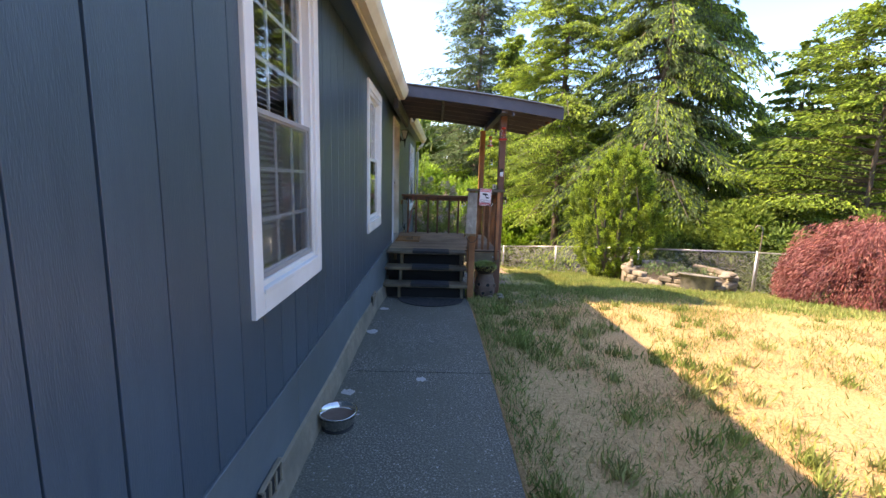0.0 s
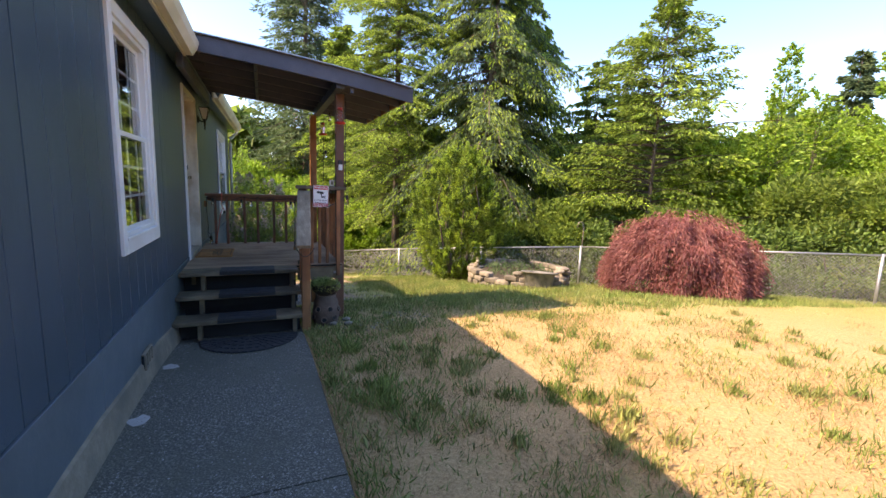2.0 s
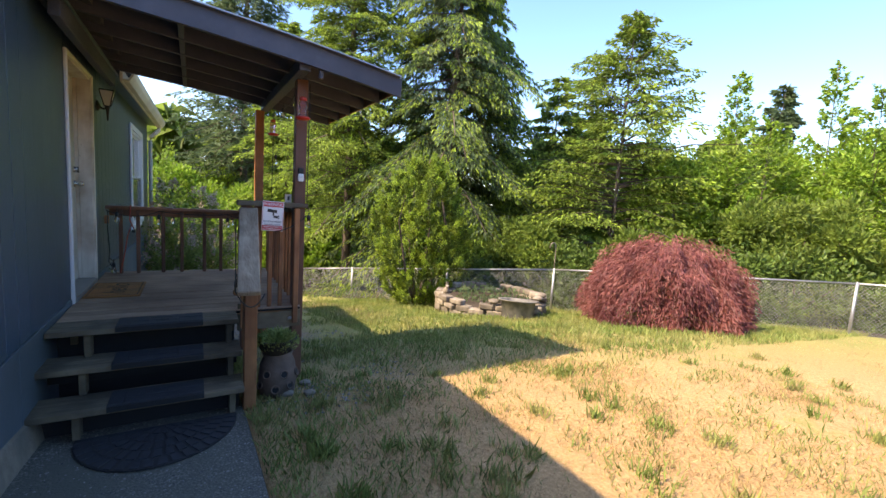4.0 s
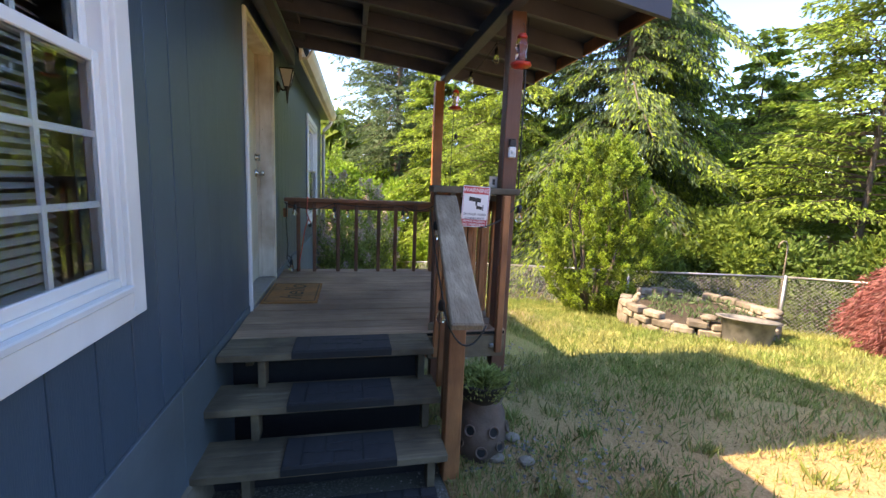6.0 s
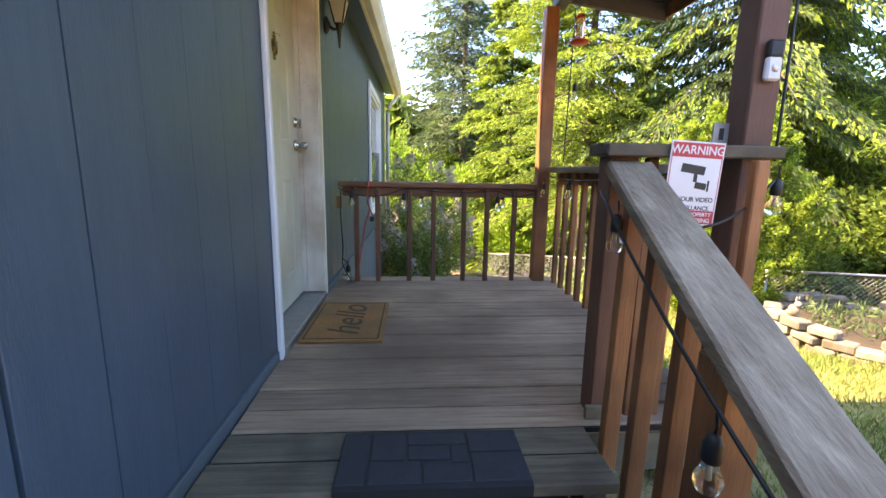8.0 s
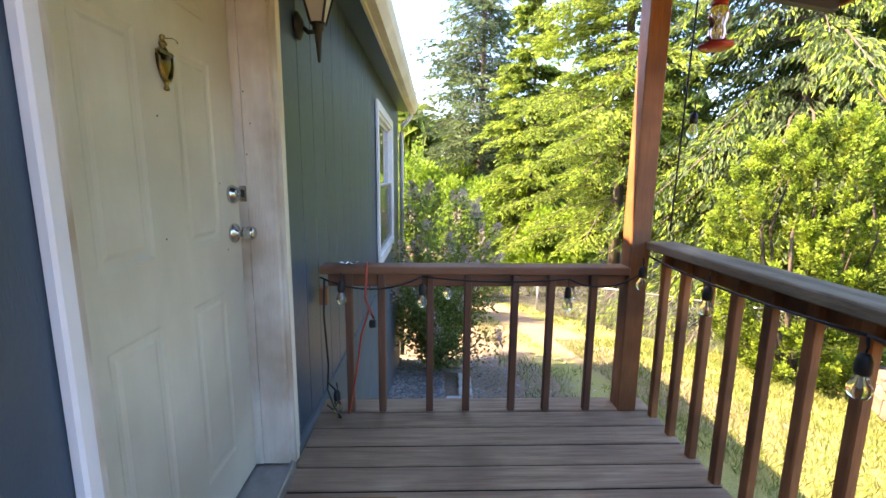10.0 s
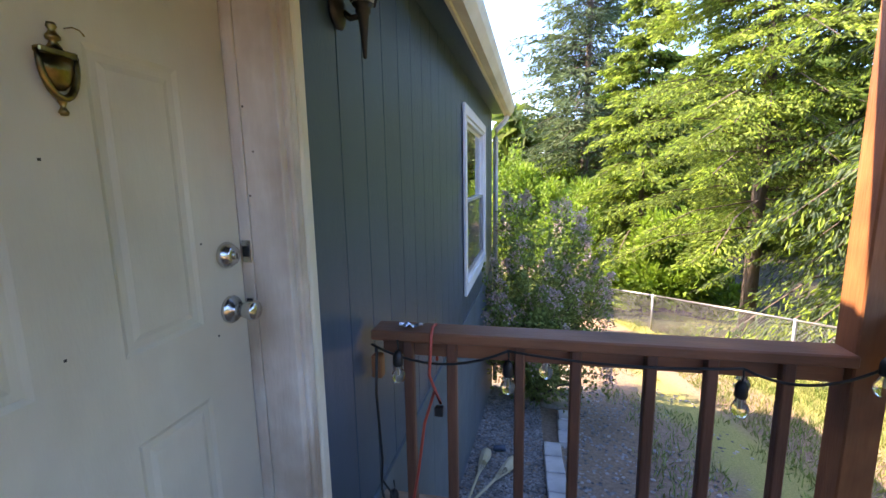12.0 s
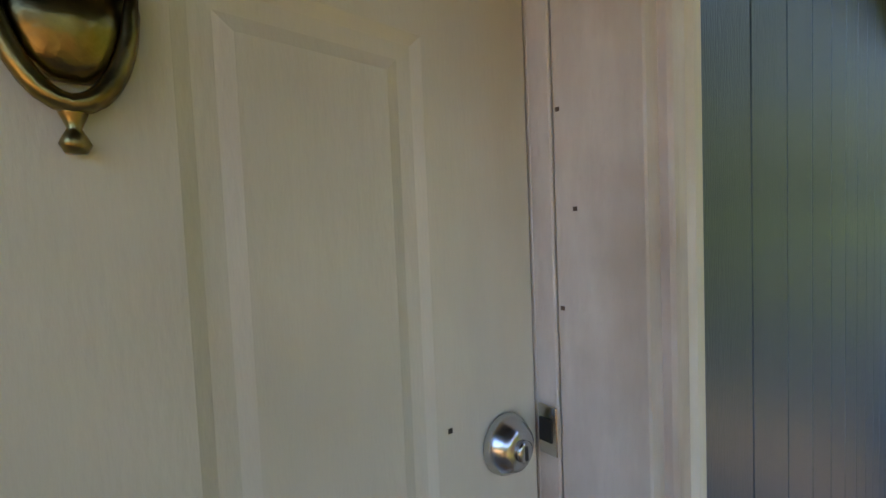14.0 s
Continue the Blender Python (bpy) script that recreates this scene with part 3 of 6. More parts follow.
def build_window(y0, y1, z0, z1, x, upper_grid, lower_grid, label, screen=False):
    """A white trimmed single-hung window with two sashes."""
    w = empty("window", (x, (y0 + y1) / 2, z0), label, "window")
    hw, h = (y1 - y0) / 2, z1 - z0
    t = 0.085
    trim = part("trim", box(box(box(box(bmesh.new(), -0.005, 0.02, -hw, -hw + t, 0, h, 0.003), -0.005, 0.02, hw - t, hw, 0, h, 0.003),
                -0.005, 0.021, -hw + t, hw - t, h - t, h, 0.003), -0.005, 0.021, -hw + t, hw - t, 0, t, 0.003), M_TRIM, w, "white painted board trim")
    iy, iz0, iz1 = hw - t, t, h - t
    boxed("sill", (-0.03, 0.028, -iy, iy, iz0, iz0 + 0.022), M_VINYL, w, 0.004)
    f = 0.035
    bm = bmesh.new()
    for a, b, c, d in ((-iy, -iy + f, iz0 + 0.022, iz1), (iy - f, iy, iz0 + 0.022, iz1), (-iy + f, iy - f, iz1 - f, iz1), (-iy + f, iy - f, iz0 + 0.022, iz0 + 0.05)):
        box(bm, -0.07, 0.004, a, b, c, d, 0.003)
    part("window_frame", bm, M_VINYL, w)
    mid = iz0 + (iz1 - iz0) * 0.5
    for lower in (False, True):
        s0, s1 = (iz0 + 0.05, mid + 0.018) if lower else (mid - 0.018, iz1 - f)
        xf = -0.012 if lower else -0.036
        if lower:
            s0, s1 = iz0 + 0.05, mid + 0.018
        bm = bmesh.new()
        fy = iy - f
        g = 0.034
        for a, b, c, d in ((-fy, -fy + g, s0, s1), (fy - g, fy, s0, s1), (-fy + g, fy - g, s0, s0 + g), (-fy + g, fy - g, s1 - g, s1)):
            box(bm, xf - 0.022, xf, a, b, c, d, 0.003)
        sash = part("sash", bm, M_VINYL, w)
        cols, rows = lower_grid if lower else upper_grid
        wy, wz = 2 * (fy - g), s1 - s0 - 2 * g
        for k in range(1, cols):
            yy = -fy + g + wy * k / cols
            boxed("glazing_bar", (xf - 0.018, xf - 0.010, yy - 0.009, yy + 0.009, s0 + g, s1 - g), M_VINYL, sash, 0)
        for k in range(1, rows):
            zz = s0 + g + wz * k / rows
            boxed("glazing_bar", (xf - 0.017, xf - 0.011, -fy + g, fy - g, zz - 0.009, zz + 0.009), M_VINYL, sash, 0)
        pane = boxed("pane", (xf - 0.009, xf - 0.005, -fy + g, fy - g, s0 + g, s1 - g), M_GLASS, sash, 0)
        pane.visible_shadow = False
        if lower and screen:
            sc = empty("screen", (0, 0, 0), "")
            sc.parent = w
            bm = bmesh.new()
            for a, b, c, d in ((-fy + 0.002, -fy + 0.024, s0 + 0.002, s1 - 0.004), (fy - 0.024, fy - 0.002, s0 + 0.002, s1 - 0.004), (-fy + 0.024, fy - 0.024, s0 + 0.002, s0 + 0.024), (-fy + 0.024, fy - 0.024, s1 - 0.026, s1 - 0.004)):
                box(bm, -0.010, -0.003, a, b, c, d, 0.001)
            part("screen_frame", bm, M_SCREENFRAME, sc, "grey screen frame")
            mesh = boxed("screen_mesh", (-0.0075, -0.0070, -fy + 0.024, fy - 0.024, s0 + 0.024, s1 - 0.026), M_SCREEN, sc, 0)
            mesh.visible_shadow = False
    return w


def build_blind(y0, y1, z0, z1, x, label):
    b = empty("window_blind", (x, (y0 + y1) / 2, z1), label, "window blind")
    hw = (y1 - y0) / 2
    boxed("headrail", (-0.03, 0.01, -hw, hw, -0.045, 0), M_BLIND, b)
    bm = bmesh.new()
    z = -0.07
    while z > z0 - z1 + 0.03:
        box(bm, -0.013, 0.013, -hw, hw, -0.001, 0.001, 0, pose(0, 0, z, 0, 38, 0))
        z -= 0.03
    part("slat", bm, M_BLIND, b)


build_house()
build_window(*WINDOWS[0], -0.67, (3, 3), (3, 3), "white single-hung window with a grid of small panes reflecting trees", True)
build_window(*WINDOWS[1], -0.67, (3, 3), (3, 3), "white single-hung window with glazing bars beside the porch steps")
build_window(*WINDOWS[2], wall_x(11.4), (1, 1), (1, 1), "white framed plain window near the far end of the wall", True)
build_blind(1.80, 2.64, 1.02, 2.52, -0.86, "pale closed slatted blind behind the window")
build_blind(4.62, 5.50, 1.00, 2.42, -0.86, "pale slatted blind behind the window by the steps")
build_blind(10.76, 12.12, 0.84, 2.28, wall_x(11.4) - 0.19, "pale slatted blind behind the far window")


def build_door():
    y0, y1, z0, z1 = DOOR
    d = empty("door_1", (-0.67, y0, z0), "cream six-panel front door, closed, with worn dirty white frame", "door", kind="structure")
    W, H = y1 - y0, z1 - z0
    xs = -0.115
    L, R = 0.055, 0.922
    top = H - 0.06
    # frame
    boxed("jamb", (-0.16, 0.012, 0.018, L, 0.045, top + 0.04), M_JAMB, d)
    boxed("jamb", (-0.16, xs + 0.027, R, R + 0.034, 0.045, top + 0.04), M_JAMB, d, 0.002)
    boxed("jamb", (xs + 0.029, 0.012, R + 0.0015, R + 0.034, 0.045, top + 0.04), M_JAMB, d, 0.002)
    boxed("jamb", (-0.16, 0.012, L, R, top, top + 0.04), M_JAMB, d)
    boxed("door_stop", (xs - 0.05, xs + 0.002, R - 0.001, R + 0.004, 0.045, top), M_JAMB, d)
    boxed("casing", (0.0, 0.024, -0.004, 0.03, -0.01, H), M_TRIM, d, 0.005, "flaking white door casing")
    boxed("casing", (0.0, 0.024, R + 0.028, R + 0.046, 0.0, H), M_JAMB, d, 0.004)
    boxed("casing", (0.0, 0.019, R + 0.049, R + 0.080, 0.0, H), M_JAMB, d, 0.006)
    boxed("casing", (0.0, 0.022, R + 0.083, R + 0.105, 0.0, H), M_CREAM, d, 0.006, "cream moulding strip")
    boxed("casing", (0.0, 0.014, R + 0.107, R + 0.140, 0.0, H), M_CREAM, d, 0.006, "cream moulding strip")
    boxed("casing", (0.0, 0.0235, 0.031, R + 0.027, top + 0.03, H), M_CREAM, d, 0.005)
    boxed("threshold", (-0.16, 0.03, 0.03, R + 0.03, -0.01, 0.04), M_STEEL, d, 0.006, "worn metal threshold")
    # slab with panels pressed in
    cols = [(0.247, 0.437), (0.582, 0.772)]
    rows = [(0.22, 0.795), (0.965, 1.505), (1.62, 1.83)]
    panels = [(a, b, c, e) for a, b in cols for c, e in rows]
    bm = bmesh.new()
    for a, b, c, e in cut(L + 0.004, R - 0.0065, 0.05, top - 0.004, panels):
        box(bm, xs - 0.04, xs, a, b, c, e)
    bmesh.ops.remove_doubles(bm, verts=bm.verts, dist=0.0003)
    leaf = part("door_leaf", bm, M_DOOR, d)
    for a, b, c, e in panels:
        bm = bmesh.new()
        steps = [(0, 0), (0.010, -0.004), (0.024, -0.0045), (0.036, -0.001)]
        rings = []
        for o, dx in steps:
            rings.append([bm.verts.new((xs + dx, yy, zz)) for yy, zz in ((a + o, c + o), (b - o, c + o), (b - o, e - o), (a + o, e - o))])
        for p, q in zip(rings, rings[1:]):
            for k in range(4):
                bm.faces.new((p[k], p[(k + 1) % 4], q[(k + 1) % 4], q[k]))
        bm.faces.new(rings[-1])
        bmesh.ops.recalc_face_normals(bm, faces=bm.faces)
        part("panel", bm, M_DOOR, leaf)
    side = Matrix.Rotation(radians(90), 4, "Y")
    ky = R - 0.062

    def at(y, z, x=xs):
        return Matrix.Translation((x, y, z)) @ side

    lathe("deadbolt", [(0, 0), (0.030, 0), (0.032, 0.004), (0.031, 0.010), (0.022, 0.024), (0.018, 0.026), (0, 0.026)], M_CHROME, leaf, "satin nickel deadbolt", m=at(ky, 1.108))
    lathe("keyway", [(0, 0), (0.011, 0), (0.011, 0.004), (0.008, 0.005), (0, 0.005)], M_CHROME, leaf, m=at(ky, 1.108, xs + 0.0265))
    boxed("keyhole", (xs + 0.0318, xs + 0.0325, ky - 0.0015, ky + 0.0015, 1.100, 1.114), M_IRON, leaf, 0)
    lathe("door_knob", [(0, 0), (0.033, 0), (0.034, 0.006), (0.030, 0.012), (0.014, 0.016), (0.012, 0.032), (0.018, 0.036), (0.021, 0.046), (0.0235, 0.066), (0.020, 0.072), (0, 0.073)], M_CHROME, leaf, "satin nickel door knob", m=at(ky, 0.975))
    for x, z in ((-0.078, 1.455), (-0.078, 1.245), (-0.060, 1.35)):
        boxed("nail_head", (x - 0.0022, x + 0.0022, R - 0.0012, R - 0.0002, z - 0.0022, z + 0.0022), M_TERRA, d, 0)
    # black strip in the gap beside the leaf stands for the shade in it
    boxed("leaf_gap_shade", (xs - 0.04, xs - 0.004, R - 0.0060, R - 0.0005, 0.05, top - 0.004), M_IRON, d, 0)
    # strike plates in the jamb
    boxed("strike_plate", (xs + 0.006, xs + 0.030, R - 0.0085, R - 0.0062, 1.080, 1.136), M_CHROME, d, 0.001, "dull strike plate")
    for z in (1.108, 0.975):
        boxed("strike_hole", (xs + 0.008, xs + 0.024, R - 0.0100, R - 0.0088, z - 0.013, z + 0.013), M_IRON, d, 0)



build_door()


def build_knocker():
    y, z, x = 7.653, 1.920, -0.784
    k = empty("door_knocker", (x, y, z), "tarnished brass urn-shaped door knocker on the cream door", "door knocker")
    k.scale = (0.78, 0.78, 0.74)
    side = Matrix.Rotation(radians(90), 4, "Y")
    lathe("finial", [(0, -0.002), (0.007, 0), (0.009, 0.008), (0.005, 0.014), (0.008, 0.020), (0.012, 0.026), (0.012, 0.032), (0.006, 0.036), (0.012, 0.046), (0.013, 0.050)][::-1], M_BRASS, k, m=Matrix.Translation((0.008, 0, 0.095)) @ Matrix.Scale(-1, 4, (0, 0, 1)))
    bm = bmesh.new()
    box(bm, 0.0, 0.020, -0.036, 0.036, 0.030, 0.044, 0.003)
    part("crossbar", bm, M_BRASS, k)
    lathe("urn", [(0, -0.036), (0.012, -0.034), (0.024, -0.020), (0.031, 0.002), (0.033, 0.030), (0, 0.030)], M_BRASS, k, n=20, m=Matrix.Translation((0.004, 0, 0)) @ Matrix.Scale(0.55, 4, (1, 0, 0)))
    pts = [(0.012, 0.036 * math.cos(a) * (1 if abs(math.cos(a)) > 0 else 1), 0.036 + 0.088 * math.sin(a)) for a in np.linspace(0, -math.pi, 17)]
    tube("striker", pts, [0.0045 + 0.003 * math.sin(math.pi * i / 16) for i in range(17)], M_BRASS, k, n=8)
    lathe("tail", [(0, -0.086), (0.006, -0.085), (0.009, -0.079), (0.006, -0.072), (0.004, -0.068), (0.007, -0.060), (0.010, -0.052), (0, -0.050)], M_BRASS, k, m=Matrix.Translation((0.008, 0, 0)))


build_knocker()


# ---- porch ----
DECK = 0.475
DX0, DX1 = -0.655, 1.045
FRONT, BACK = 6.285, 8.60


def build_deck():
    deck = empty("porch_deck", (0, 0, 0), "weathered brown board porch deck at the front door", "deck", kind="structure")
    y = FRONT
    k = 0
    while y < BACK - 0.02:
        w = 0.138
        x1 = 0.505 if y < 6.50 else DX1 + 0.004 * math.sin(k * 2.1)
        boxed("deck_board", (DX0 + 0.004 * math.sin(k), x1, y + 0.0055, y + w - 0.0055, DECK - 0.038, DECK + 0.001 * math.sin(k * 3.3)), M_DECK if k > 1 else M_TREAD, deck, 0.004)
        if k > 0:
            # dark strip fills the board gap, its shade put in as colour
            boxed("joint_shade_strip", (DX0 + 0.01, x1 - 0.01, y - 0.0052, y + 0.0052, DECK - 0.024, DECK - 0.007), M_JOINTSHADE, deck, 0)
        y += w
        k += 1
    boxed("rim_joist", (0.52, 1.04, 6.57, 6.61, 0.29, 0.435), M_TREAD, deck)
    boxed("rim_joist", (1.0, 1.04, 6.64, BACK - 0.02, 0.29, 0.435), M_STAIN, deck)
    boxed("rim_joist", (DX0, 1.0, BACK - 0.05, BACK - 0.01, 0.29, 0.435), M_STAIN, deck)
    for x in (-0.58, 0.46):
        boxed("joist", (x, x + 0.04, FRONT + 0.30, BACK - 0.06, 0.29, 0.436), M_TREAD, deck)
    for x, y in ((1.0, 8.44), (-0.5, 8.42), (-0.5, 6.9)):
        boxed("pier_post", (x - 0.045, x + 0.045, y - 0.045, y + 0.045, float(ground_z(x, y)) - 0.1, 0.289), M_STAIN, deck)


def build_steps():
    st = empty("porch_steps", (0, 0, 0), "three worn wooden open steps up to the porch", "steps", kind="structure")
    for k, (y, z) in enumerate(((5.885, 0.075), (6.10, 0.275))):
        bm = bmesh.new()
        boxed("tread", (-0.70, 0.515, y, y + 0.145, z - 0.04, z), M_TREAD, st, 0.004)
        boxed("tread", (-0.70, 0.515, y + 0.152, y + 0.285, z - 0.04, z - 0.002), M_TREAD, st, 0.004)
        for x in (-0.44, 0.44):
            boxed("cleat", (x - 0.02, x + 0.02, y + 0.04, y + 0.13, z - 0.20, z - 0.04), M_TREAD, st)
    for x in (-0.44, 0.44):
        boxed("cleat", (x - 0.02, x + 0.02, 6.33, 6.42, 0.27, 0.437), M_TREAD, st)
    # near-black sheets set behind the open treads
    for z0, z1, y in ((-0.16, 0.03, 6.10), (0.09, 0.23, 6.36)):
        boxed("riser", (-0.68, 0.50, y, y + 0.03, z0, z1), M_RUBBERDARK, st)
    # added black sheet closes the see-through gap under the deck, standing for shade
    boxed("shade_backing", (-0.66, 0.50, 6.62, 6.64, -0.3, 0.434), M_RUBBERDARK, st)


def tread_mat(y, z, x0=-0.28, x1=0.26, d=0.245):
    ob = empty("tread_mat", ((x0 + x1) / 2, y, z), "dark slate-patterned rubber mat on a wooden step", "step mat", "step mats")
    w = (x1 - x0) / 2
    bm = bmesh.new()
    prof = [(-0.006, -0.030), (-0.006, 0.004), (0.01, 0.008), (d, 0.006), (d, 0.001), (0.004, 0.001), (0.0, -0.030)]
    ra = [bm.verts.new((-w, a, b)) for a, b in prof]
    rb = [bm.verts.new((w, a, b)) for a, b in prof]
    for i in range(len(prof)):
        j = (i + 1) % len(prof)
        bm.faces.new((ra[i], ra[j], rb[j], rb[i]))
    bm.faces.new(ra[::-1])
    bm.faces.new(rb)
    bmesh.ops.recalc_face_normals(bm, faces=bm.faces)
    part("mat_base", bm, M_RUBBERDARK, ob)
    lay = [(0, 0.16, 0, 1), (0.16, 0.44, 0, 0.42), (0.44, 0.70, 0, 0.35), (0.70, 1, 0, 0.55), (0.16, 0.36, 0.42, 1), (0.36, 0.60, 0.42, 0.72), (0.60, 0.70, 0.35, 0.72), (0.36, 0.70, 0.72, 1), (0.44, 0.60, 0.35, 0.42), (0.70, 1, 0.55, 1)]
    for a, b, c, e in lay:
        if (b - a) * (e - c) < 0.02:
            continue
        boxed("slate_block", (-w + 2 * w * a + 0.004, -w + 2 * w * b - 0.004, 0.008 + (d - 0.02) * c + 0.003, 0.008 + (d - 0.02) * e - 0.003, 0.006, 0.0115), M_RUBBER, ob, 0.002)


build_deck()
build_steps()
tread_mat(5.885, 0.076)
tread_mat(6.10, 0.276)
tread_mat(6.289, 0.477)


def board(parent, name, dims, mat, label=""):
    return boxed(name, dims, mat, parent, 0.005, label)


def build_rails():
    # rear rail
    r = empty("porch_railing", (0, 0, 0), "brown stained wooden railing at the far end of the porch", "railing", "porch railings")
    board(r, "top_rail", (-0.625, 0.865, 8.47, 8.58, 1.190, 1.228), M_STAINH)
    board(r, "under_rail", (-0.60, 0.865, 8.525, 8.563, 1.12, 1.188), M_STAINH)
    for x in (-0.495, -0.338, -0.102, 0.082, 0.313, 0.49, 0.70):
        board(r, "baluster", (x - 0.018, x + 0.018, 8.488, 8.523, DECK, 1.189), M_STAINSHADE)
    board(r, "bracket_post", (-0.64, -0.60, 8.50, 8.54, 1.03, 1.119), M_STAIN)
    # side rail
    s = empty("porch_railing", (0, 0, 0), "brown stained wooden railing along the lawn side of the porch", "railing", "porch railings")
    board(s, "top_rail", (0.935, 1.075, 6.71, 8.49, 1.318, 1.356), M_GREY)
    board(s, "under_rail", (1.04, 1.075, 6.71, 8.48, 1.235, 1.316), M_STAIN)
    y = 6.86
    while y < 8.45:
        board(s, "baluster", (1.002, 1.038, y - 0.018, y + 0.018, 0.33, 1.316), M_STAIN)
        y += 0.158
    # short front rail
    f = empty("porch_railing", (0, 0, 0), "short stained railing panel beside the steps with a warning sign", "railing", "porch railings")
    board(f, "top_rail", (0.515, 1.085, 6.565, 6.603, 1.365, 1.405), M_TREAD)
    board(f, "top_cap", (0.515, 0.968, 6.606, 6.71, 1.368, 1.408), M_TREAD)
    for x in (0.69, 0.78, 0.87):
        board(f, "baluster", (x - 0.018, x + 0.018, 6.612, 6.645, 0.33, 1.366), M_STAIN)
    board(f, "baluster", (0.965, 1.01, 6.528, 6.563, 0.33, 1.36), M_STAIN)
    boxed("bolt", (0.93, 0.96, 6.545, 6.56, 0.36, 0.385), M_STEEL, f)
    n = empty("newel_post", (0.594, 6.655, 0.1), "stained square newel post at the top of the steps, in a shaded tone", "post")
    boxed("shaft", (-0.045, 0.045, -0.045, 0.045, 0.0, 1.266), M_STAINSHADE, n, 0.004)
    boxed("base_board", (-0.07, 0.02, -0.065, -0.048, 0.376, 0.425), M_TREAD, n)
    # porch posts
    for x, y, lab in ((1.02, 6.655, "brown stained porch post beside the steps"), (0.915, 8.545, "brown stained porch post at the far corner")):
        z = float(ground_z(x, y))
        p = empty("porch_post", (x, y, z), lab, "post", "porch posts")
        # near post takes the shaded copy of the stain, far post the brighter one
        boxed("shaft", (-0.048, 0.048, -0.048, 0.048, -0.1, 2.478 - z), M_STAINSHADE if y < 7 else M_STAIN, p, 0.005)
    # stair rail
    q = empty("stair_railing", (0, 0, 0), "stair railing with bare grey weathered handrail", "railing")
    beam("handrail", (0.510, 5.640, 0.822), (0.602, 6.605, 1.335), 0.142, 0.042, M_GREY, q, 0.007, "bare grey weathered handrail board")
    boxed("stair_post", (0.520, 0.608, 5.992, 6.080, -0.24, 0.96), M_STAIN, q, 0.005)
    for k, y in enumerate((6.19, 6.34, 6.49)):
        t = (y - 5.64) / 0.965
        beam("baluster", (0.56, y, 0.10 + 0.12 * k), (0.575, y, 0.78 + 0.513 * t), 0.036, 0.05, M_STAIN, q, 0.003)


build_rails()


def roof_z(x):
    return 2.81 - 0.085 * (x + 0.4) - 0.02 * max(0, x) ** 2


def build_porch_roof():
    r = empty("porch_roof", (0, 0, 0), "dark brown lean-to porch roof with exposed rafters", "porch roof", kind="structure")
    xs = np.linspace(-0.62, 1.78, 9)
    bm = bmesh.new()
    for a, b in zip(xs, xs[1:]):
        vs = [bm.verts.new(p) for y in (6.28, 8.60) for p in ((a, y, roof_z(a) - 0.02), (b, y, roof_z(b) - 0.02), (b, y, roof_z(b)), (a, y, roof_z(a)))]
        for f in ((0, 3, 7, 4), (0, 4, 5, 1), (1, 5, 6, 2), (2, 6, 7, 3), (0, 1, 2, 3), (4, 7, 6, 5)):
            bm.faces.new([vs[i] for i in f])
    bmesh.ops.recalc_face_normals(bm, faces=bm.faces)
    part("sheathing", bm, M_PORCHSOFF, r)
    bm = bmesh.new()
    for a, b in zip(xs, xs[1:]):
        vs = [bm.verts.new(p) for y in (6.22, 8.635) for p in ((a, y, roof_z(a) + 0.003), (b, y, roof_z(b) + 0.003), (b, y, roof_z(b) + 0.013), (a, y, roof_z(a) + 0.013))]
        for f in ((0, 3, 7, 4), (0, 4, 5, 1), (1, 5, 6, 2), (2, 6, 7, 3), (0, 1, 2, 3), (4, 7, 6, 5)):
            bm.faces.new([vs[i] for i in f])
    bmesh.ops.recalc_face_normals(bm, faces=bm.faces)
    part("roofing", bm, M_STEEL, r, "pale metal roof edge")

    def along(name, y0, y1, x0, x1, hi, lo, mat):
        bm = bmesh.new()
        g = np.linspace(x0, x1, 7)
        for a, b in zip(g, g[1:]):
            vs = [bm.verts.new(p) for y in (y0, y1) for p in ((a, y, roof_z(a) - lo), (b, y, roof_z(b) - lo), (b, y, roof_z(b) - hi), (a, y, roof_z(a) - hi))]
            for f in ((0, 3, 7, 4), (0, 4, 5, 1), (1, 5, 6, 2), (2, 6, 7, 3), (0, 1, 2, 3), (4, 7, 6, 5)):
                bm.faces.new([vs[i] for i in f])
        bmesh.ops.recalc_face_normals(bm, faces=bm.faces)
        return part(name, bm, mat, r)

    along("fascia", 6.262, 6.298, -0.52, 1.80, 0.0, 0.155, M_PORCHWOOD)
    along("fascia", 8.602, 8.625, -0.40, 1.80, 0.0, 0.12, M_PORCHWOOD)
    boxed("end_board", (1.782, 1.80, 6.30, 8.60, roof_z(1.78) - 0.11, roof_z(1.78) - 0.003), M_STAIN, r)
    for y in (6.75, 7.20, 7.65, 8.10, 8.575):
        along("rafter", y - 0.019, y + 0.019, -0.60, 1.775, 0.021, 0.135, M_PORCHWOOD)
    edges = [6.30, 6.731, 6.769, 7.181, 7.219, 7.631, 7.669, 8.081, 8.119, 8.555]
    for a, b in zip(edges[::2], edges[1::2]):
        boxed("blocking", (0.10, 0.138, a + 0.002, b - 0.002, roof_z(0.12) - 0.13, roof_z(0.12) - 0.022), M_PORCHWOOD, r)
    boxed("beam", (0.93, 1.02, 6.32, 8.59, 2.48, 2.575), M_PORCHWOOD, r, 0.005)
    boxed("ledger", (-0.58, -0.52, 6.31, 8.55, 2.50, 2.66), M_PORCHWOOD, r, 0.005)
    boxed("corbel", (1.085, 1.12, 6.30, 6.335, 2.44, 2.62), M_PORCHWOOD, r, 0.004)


build_porch_roof()


